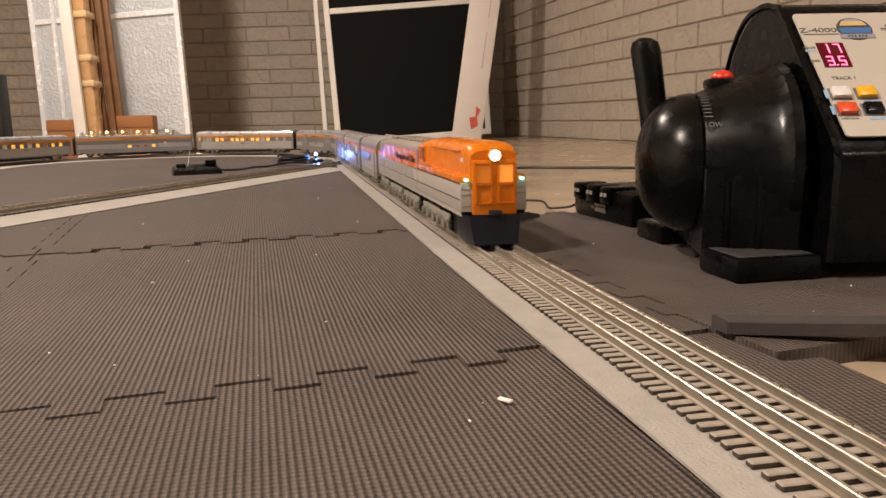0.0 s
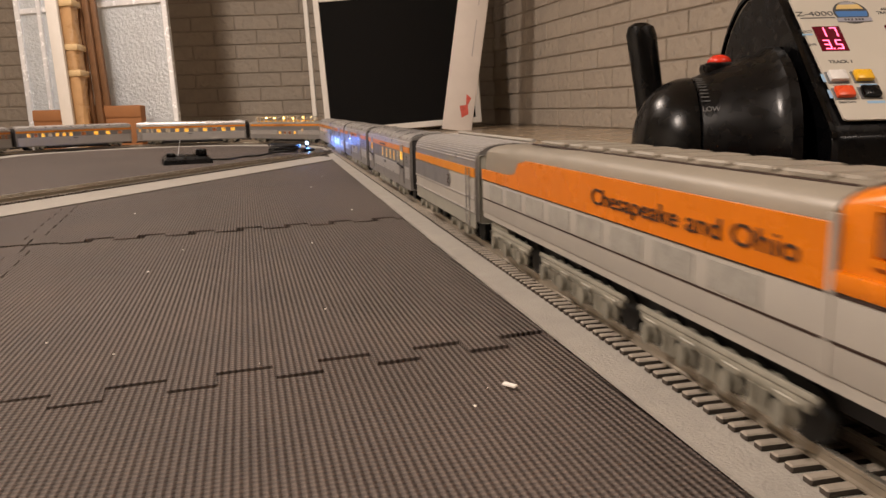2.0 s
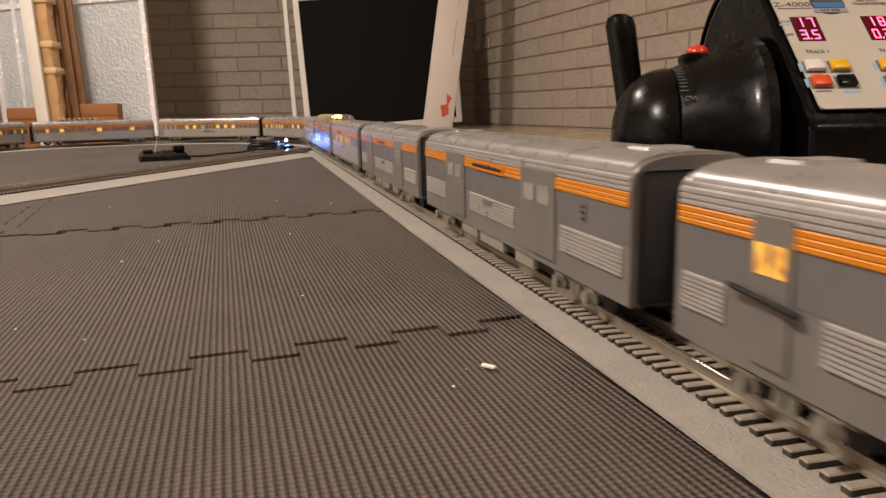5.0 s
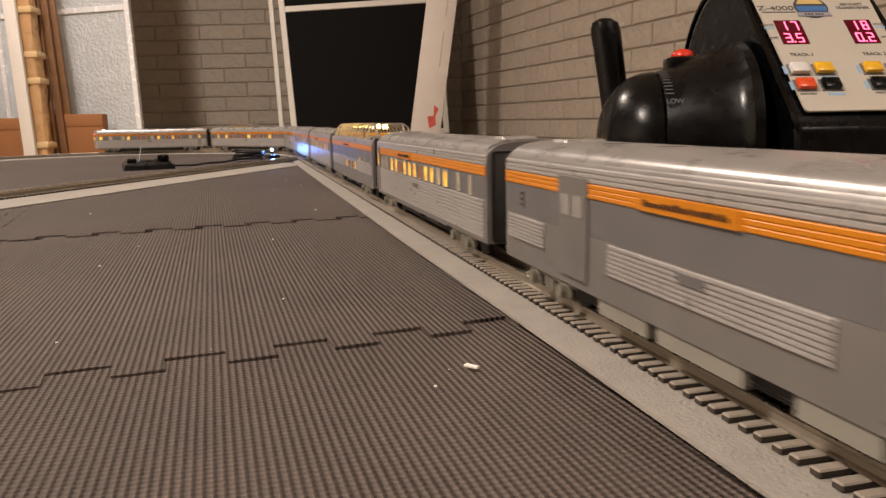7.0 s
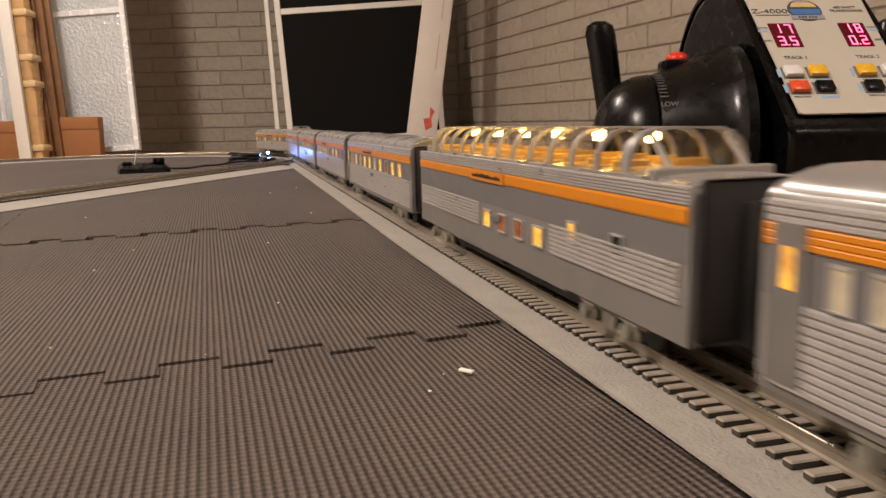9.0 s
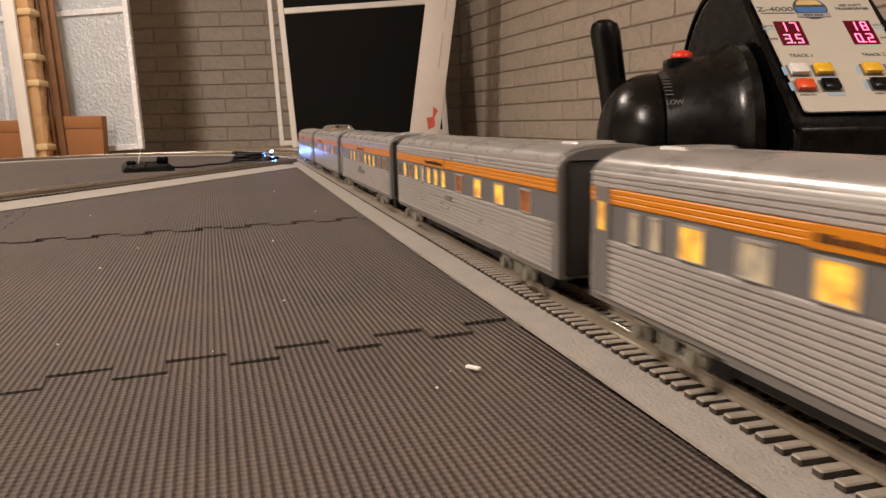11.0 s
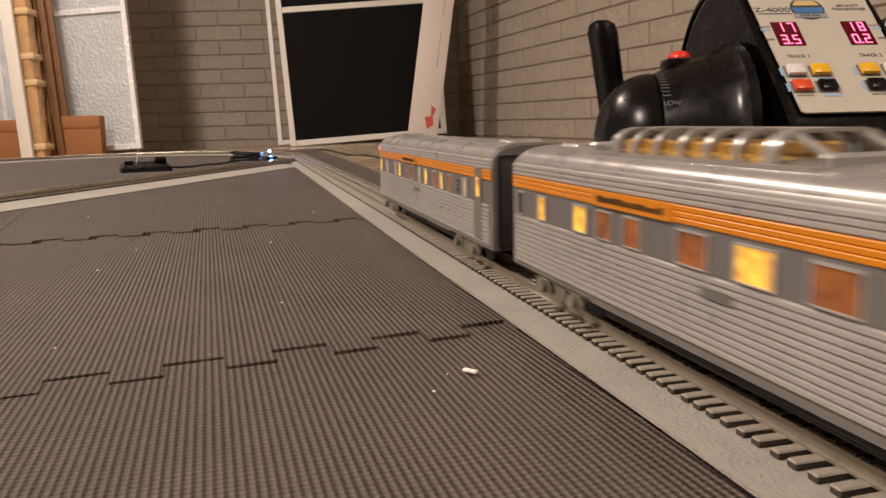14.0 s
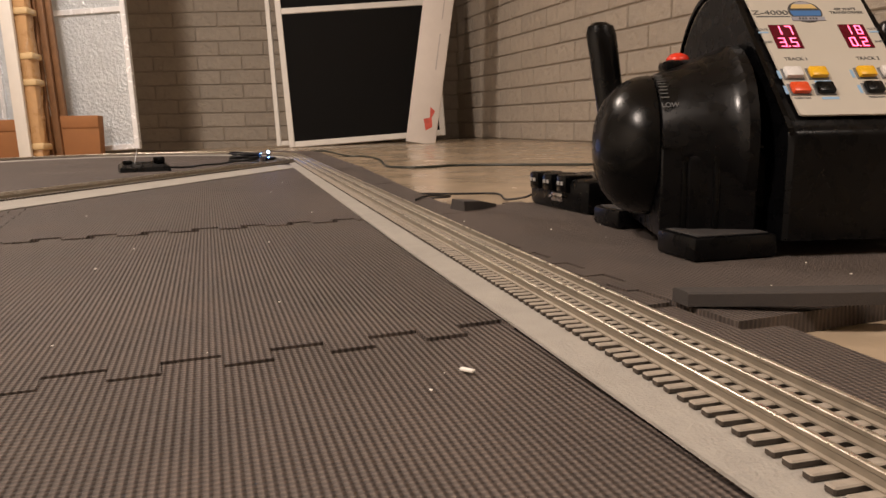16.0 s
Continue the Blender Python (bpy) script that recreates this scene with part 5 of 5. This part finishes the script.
    part("emblem_banner", put(box(-0.0135, 0.0135, -0.0105, -0.0062, 0.0008, 0.0012, 0), Matrix.Translation((-0.004, 0.0670, 0))), EMBLEM_GREY, em, smooth=False)
    part("banner_bars", joined(*[put(box(x, x + 0.0016, -0.0093, -0.0074, 0.0011, 0.0014, 0), Matrix.Translation((-0.004, 0.0670, 0))) for x in (-0.008, -0.0055, -0.003, 0.0005, 0.003, 0.0055)]), INK, em, smooth=False)
    for holder in (pan, face):
        for c in list(holder.children):
            if c is not pan:
                c.matrix_basis = (face.matrix_basis @ pan.matrix_basis if holder is pan else face.matrix_basis) @ c.matrix_basis
                c.parent = tr
    bpy.data.objects.remove(pan)
    bpy.data.objects.remove(face)
    return tr


EMBLEM_SKY = material("emblem_gold", (0.62, 0.45, 0.18), 0.5)
EMBLEM_BLUE = material("emblem_blue", (0.05, 0.16, 0.40), 0.5)
EMBLEM_GREY = material("emblem_banner", (0.30, 0.30, 0.34), 0.5)
build_transformer()


def build_interface_box():
    """A low black interface box with three terminals, on the floor behind the transformer."""
    b = empty("interface_box", pose(0.405, 0.790, 0.0, 0, 0, 4))
    tagged(b, "low black track interface box with terminals", "interface box")
    part("case", box(-0.052, 0.060, -0.066, 0.075, 0.0, 0.036, 0.007), BLACK, b)
    part("plinth", box(-0.050, 0.056, -0.062, 0.070, 0.0, 0.010, 0.003), RUBBER, b)
    for k in range(3):
        y = 0.052 - k * 0.034
        t = part("terminal", box(-0.058, -0.022, y - 0.011, y + 0.011, 0.020, 0.040, 0.003), BLACK_GLOSS, b)
        for q in (-0.004, 0.004):
            part("label_bar", box(-0.0592, -0.0575, y + q - 0.0024, y + q + 0.0024, 0.029, 0.033), PRINT_GREY, t)
    part("port", joined(box(-0.0545, -0.050, -0.012, 0.014, 0.009, 0.019, 0.0015), rod((-0.056, -0.014, 0.014), (-0.050, -0.014, 0.014), 0.0022, 8), rod((-0.056, 0.016, 0.014), (-0.050, 0.016, 0.014), 0.0022, 8)), CHROME, b, "small metal serial port")
    part("screw", joined(rod((-0.010, -0.050, 0.030), (-0.010, -0.050, 0.0385), 0.004, 10), rod((-0.030, -0.058, 0.030), (-0.030, -0.058, 0.0375), 0.004, 10)), CHROME, b)


build_interface_box()


def build_cables():
    c = tube("power_cable", [(0.27, 2.95, -0.004), (0.31, 2.75, 0.003), (0.36, 2.56, -0.008), (0.41, 2.5, -0.009), (0.415, 2.25, -0.008), (0.385, 2.02, -0.009), (0.372, 1.87, -0.009), (0.43, 1.80, -0.009), (0.55, 1.83, -0.009), (0.70, 1.76, -0.009), (0.83, 1.69, -0.009), (0.90, 1.66, -0.009), (0.80, 1.25, -0.009), (0.66, 0.90, -0.009)], 0.0032, BEIGE_CABLE)
    tagged(c, "dark cable lying across the concrete floor", "cable")
    c = tube("signal_wire", [(0.222, 0.94, 0.002), (0.25, 0.985, 0.002), (0.285, 1.0, -0.002), (0.255, 1.06, -0.009), (0.262, 1.13, -0.009), (0.33, 1.115, -0.010), (0.385, 1.09, -0.010), (0.362, 0.985, -0.008), (0.352, 0.89, 0.004), (0.350, 0.862, 0.010)], 0.0015, RUBBER)
    tagged(c, "thin black wire from the track to the interface box", "wire")
    c = tube("signal_wire", [(0.362, 0.875, 0.002), (0.395, 0.93, 0.012), (0.43, 0.95, 0.022), (0.44, 0.88, 0.020)], 0.0015, RUBBER)
    tagged(c, "thin black wire looped behind the interface box", "wire")
    c = tube("signal_wire", [(0.47, 0.70, 0.05), (0.455, 0.76, 0.075), (0.475, 0.83, 0.060), (0.52, 0.88, 0.0)], 0.0016, RUBBER)
    tagged(c, "thin black wire behind the transformer", "wire")
    box_ob = empty("switch_controller", pose(-0.205, 1.845, 0.0, 0, 0, 12))
    tagged(box_ob, "small black switch controller lying on the mat", "controller")
    part("case", loft([[(-0.055, -0.03, 0), (0.055, -0.03, 0), (0.055, 0.03, 0), (-0.055, 0.03, 0)], [(-0.053, -0.028, 0.010), (0.053, -0.028, 0.010), (0.053, 0.028, 0.016), (-0.053, 0.028, 0.016)], [(-0.045, -0.02, 0.016), (0.045, -0.02, 0.016), (0.045, 0.022, 0.022), (-0.045, 0.022, 0.022)]]), BLACK, box_ob)
    part("lever", box(0.020, 0.045, -0.012, 0.012, 0.018, 0.033, 0.004), BLACK_GLOSS, box_ob)
    part("lever", box(-0.046, -0.025, -0.012, 0.012, 0.016, 0.026, 0.004), BLACK_GLOSS, box_ob)
    part("wire_stub", rod((-0.02, 0.0, 0.018), (-0.012, 0.0, 0.055), 0.0008, 6), ALUMINIUM, box_ob)
    c = tube("controller_cable", [(-0.150, 1.87, 0.006), (-0.11, 1.90, 0.004), (-0.08, 1.98, 0.004), (-0.045, 2.0, 0.004), (-0.02, 2.03, 0.006), (0.01, 2.06, 0.008)], 0.0024, RUBBER)
    tagged(c, "black controller cable on the mat", "cable")
    pts = []
    rng = random.Random(3)
    for i in range(26):
        a = i * 1.15
        pts.append((0.022 + 0.038 * math.cos(a) + rng.uniform(-0.006, 0.006), 2.07 + 0.022 * math.sin(a) + rng.uniform(-0.006, 0.006), 0.005 + 0.0009 * i + rng.uniform(0, 0.003)))
    c = tube("cable_coil", pts, 0.0026, RUBBER)
    tagged(c, "tangled coil of black cable beside the turnout", "cable")


build_cables()

# ---- things leaning along the far wall ----


def view_frame(depth, across, z=0.0):
    """A place given by its distance before the far wall's plane and across it."""
    return FAR * depth + ACROSS * across + Vector((0, 0, z))


def leaning(name, depth, across, yaw, lean, roll, label, category):
    p = view_frame(depth, across)
    ob = empty(name, Matrix.Translation((p.x, p.y, floor_z(p.x, p.y))) @ Matrix.Rotation(-AXIS + radians(yaw), 4, "Z") @ Matrix.Rotation(radians(roll), 4, "Y") @ Matrix.Rotation(radians(lean), 4, "X"))
    return tagged(ob, label, category)


def framed(parent, w, h, bars, depth, rail, mat, pane_mat, pane_name, split=()):
    part("frame_post", box(0, rail, -depth / 2, depth / 2, 0, h, 0.003, 1), mat, parent)
    part("frame_post", box(w - rail, w, -depth / 2, depth / 2, 0, h, 0.003, 1), mat, parent)
    for z in bars:
        part("frame_rail", box(rail, w - rail, -depth / 2 + 0.002, depth / 2 - 0.002, z, z + rail, 0.003, 1), mat, parent)
    zs = sorted(bars)
    for a, b in zip(zs, zs[1:]):
        part(pane_name, box(rail - 0.004, w - rail + 0.004, -0.003, 0.003, a + rail - 0.003, b + 0.003), pane_mat, parent, smooth=False)


def build_leaning():
    d = leaning("screen_door", 4.62, -0.930, 6, -5.5, -3.5, "white framed black screen door leaning against wall", "screen door")
    framed(d, 0.965, 1.95, (0, 0.80, 1.91), 0.03, 0.035, WHITE, MESH, "screen")
    d2 = leaning("screen_frame", 4.70, -1.050, 3, -5.2, -2.8, "white frame leaning behind the screen door", "screen frame")
    part("frame_post", box(0.028, 0.056, -0.012, 0.012, 0.01, 1.9, 0.003, 1), WHITE, d2)
    part("frame_rail", box(0.056, 1.05, -0.012, 0.012, 0.01, 0.04, 0.003, 1), WHITE, d2)
    part("frame_post", box(1.05, 1.082, -0.012, 0.012, 0.01, 1.9, 0.003, 1), WHITE, d2)
    c = leaning("long_carton", 4.35, -0.120, 0, -3, 8.5, "long white carton with red mark leaning on screen door", "carton")
    part("carton_body", box(-0.085, 0.085, -0.035, 0.035, 0, 1.5, 0.004), WHITE_CARD, c)
    part("red_mark", loft([[(x, -0.0356, z) for x, z in ((0.02, 0.075), (0.055, 0.10), (0.045, 0.15), (0.06, 0.19), (0.03, 0.21), (0.035, 0.15), (0.0, 0.14))], [(x, -0.0364, z) for x, z in ((0.02, 0.075), (0.055, 0.10), (0.045, 0.15), (0.06, 0.19), (0.03, 0.21), (0.035, 0.15), (0.0, 0.14))]]), RED_MARK, c, "faded red printed mark")
    for z in (0.42, 0.70, 0.80):
        part("print_bar", box(0.03, 0.036, -0.0362, -0.0352, z, z + 0.20), FAINT_INK, c)
    g = leaning("shower_door", 4.15, -2.51, 0, -4.0, -3.0, "frosted glass shower panels in aluminium frames leaning on wall", "shower door")
    framed(g, 0.86, 1.75, (0, 0.735, 1.72), 0.035, 0.03, ALUMINIUM, FROST, "frosted_pane")
    part("frame_post", box(0.13, 0.155, -0.025, 0.010, 0, 1.75, 0.003, 1), ALUMINIUM, g)
    w = leaning("white_post", 3.79, -2.085, 0, -3.0, -3.5, "tall white painted board leaning by the glass panels", "board")
    part("board", box(-0.032, 0.028, -0.012, 0.012, 0, 1.6, 0.003), WHITE, w)
    t = leaning("wrapped_bundle", 3.86, -2.055, 0, -3.0, -2.6, "tall bundle wrapped in brown paper and tape", "bundle")
    rng = random.Random(9)
    rings = []
    for i in range(24):
        z = 1.6 * i / 23
        rings.append([((0.040 + rng.uniform(-0.006, 0.006)) * math.copysign(abs(math.cos(a)) ** 0.6, math.cos(a)), (0.04 + rng.uniform(-0.005, 0.005)) * math.copysign(abs(math.sin(a)) ** 0.6, math.sin(a)), z) for a in [k * math.pi / 6 + 0.2 for k in range(12)]])
    part("wrapping", loft(rings), TAPED, t)
    for z in (0.05, 0.37, 0.50, 0.72, 0.95):
        part("tape_band", box(-0.052 if z != 0.50 else -0.047, 0.049, -0.048, 0.048, z, z + 0.035, 0.01), TAPE, t)
    for k, (dx, r) in enumerate(((0.0, -2.2), (0.045, -2.8), (0.085, -3.4))):
        s = leaning("wooden_stick", 3.93 + 0.03 * k, -2.035 + dx * 0.8, 0, -3.0, r - 0.8, "long dark brown wooden moulding leaning upright", "moulding")
        tagged(s, group="wooden mouldings")
        part("moulding", box(-0.018, 0.018, -0.012, 0.012, 0, 1.55 + 0.05 * k, 0.004), WOOD, s)
    for dx, wd, hh, dep in ((-2.36, 0.25, 0.21, 3.95), (-2.060, 0.265, 0.225, 4.0)):
        b = leaning("cardboard_piece", dep, dx, 0, -3, 0, "flat brown cardboard box standing by the panels", "cardboard box")
        part("carton_body", box(0, wd, -0.03, 0.03, 0, hh, 0.004), CARD, b)
        part("flap", box(0.0, wd, -0.034, -0.0305, hh * 0.72, hh - 0.004, 0.001), CARD, b)
    b = leaning("storage_box", 3.85, -2.66, 10, 0, 0, "white and black box standing against the wall", "box")
    part("carton_body", box(0, 0.09, -0.06, 0.06, 0, 0.47, 0.004), WHITE_CARD, b)
    part("black_side", box(0.091, 0.125, -0.058, 0.055, 0, 0.45, 0.004), RUBBER, b)
    for z in (0.30, 0.38):
        part("print_bar", box(0.01, 0.06, -0.062, -0.0603, z, z + 0.022), INK, b)


RED_MARK = material("faded_red_print", (0.62, 0.10, 0.07), 0.6, 0, 0.3, 60)
FAINT_INK = material("faint_print", (0.50, 0.46, 0.44), 0.6)
build_leaning()

# ---- what moves ----
FRONT = [(0.0, 0.6), (0.5, 0.436), (1.0, 0.276), (1.5, 0.102), (2.0, -0.057), (2.5, -0.218), (3.0, -0.381), (3.5, -0.544), (4.0, -0.708), (5.0, -1.035), (6.0, -1.366), (6.5, -1.531), (7.0, -1.696), (7.5, -1.85), (8.0, -2.012), (8.5, -2.17), (9.0, -2.33), (10.0, -2.673), (11.0, -3.042), (11.5, -3.234), (12.0, -3.423), (12.5, -3.618), (13.0, -3.806), (13.5, -3.994), (14.0, -4.189), (14.5, -4.382), (15.0, -4.579), (15.5, -4.742), (16.0, -4.929)]


def front_at(t):
    ts, ss = [a for a, _ in FRONT], [b for _, b in FRONT]
    return float(np.interp(t, ts, ss))


def motions():
    for car, back, spread in TRAIN:
        rows = []
        for i in range(65):
            t = i * 0.25
            s = front_at(t) + back
            if spread is None:
                p, h = on_track(s)
                m = Matrix.Translation(p) @ Matrix.Rotation(h, 4, "Z")
            else:
                a, b = on_track(s - spread)[0], on_track(s + spread)[0]
                d = a - b
                m = Matrix.Translation((a + b) / 2) @ Matrix.Rotation(math.atan2(d.y, d.x), 4, "Z")
            rows.append((t, m))
        walk(car, rows)


motions()
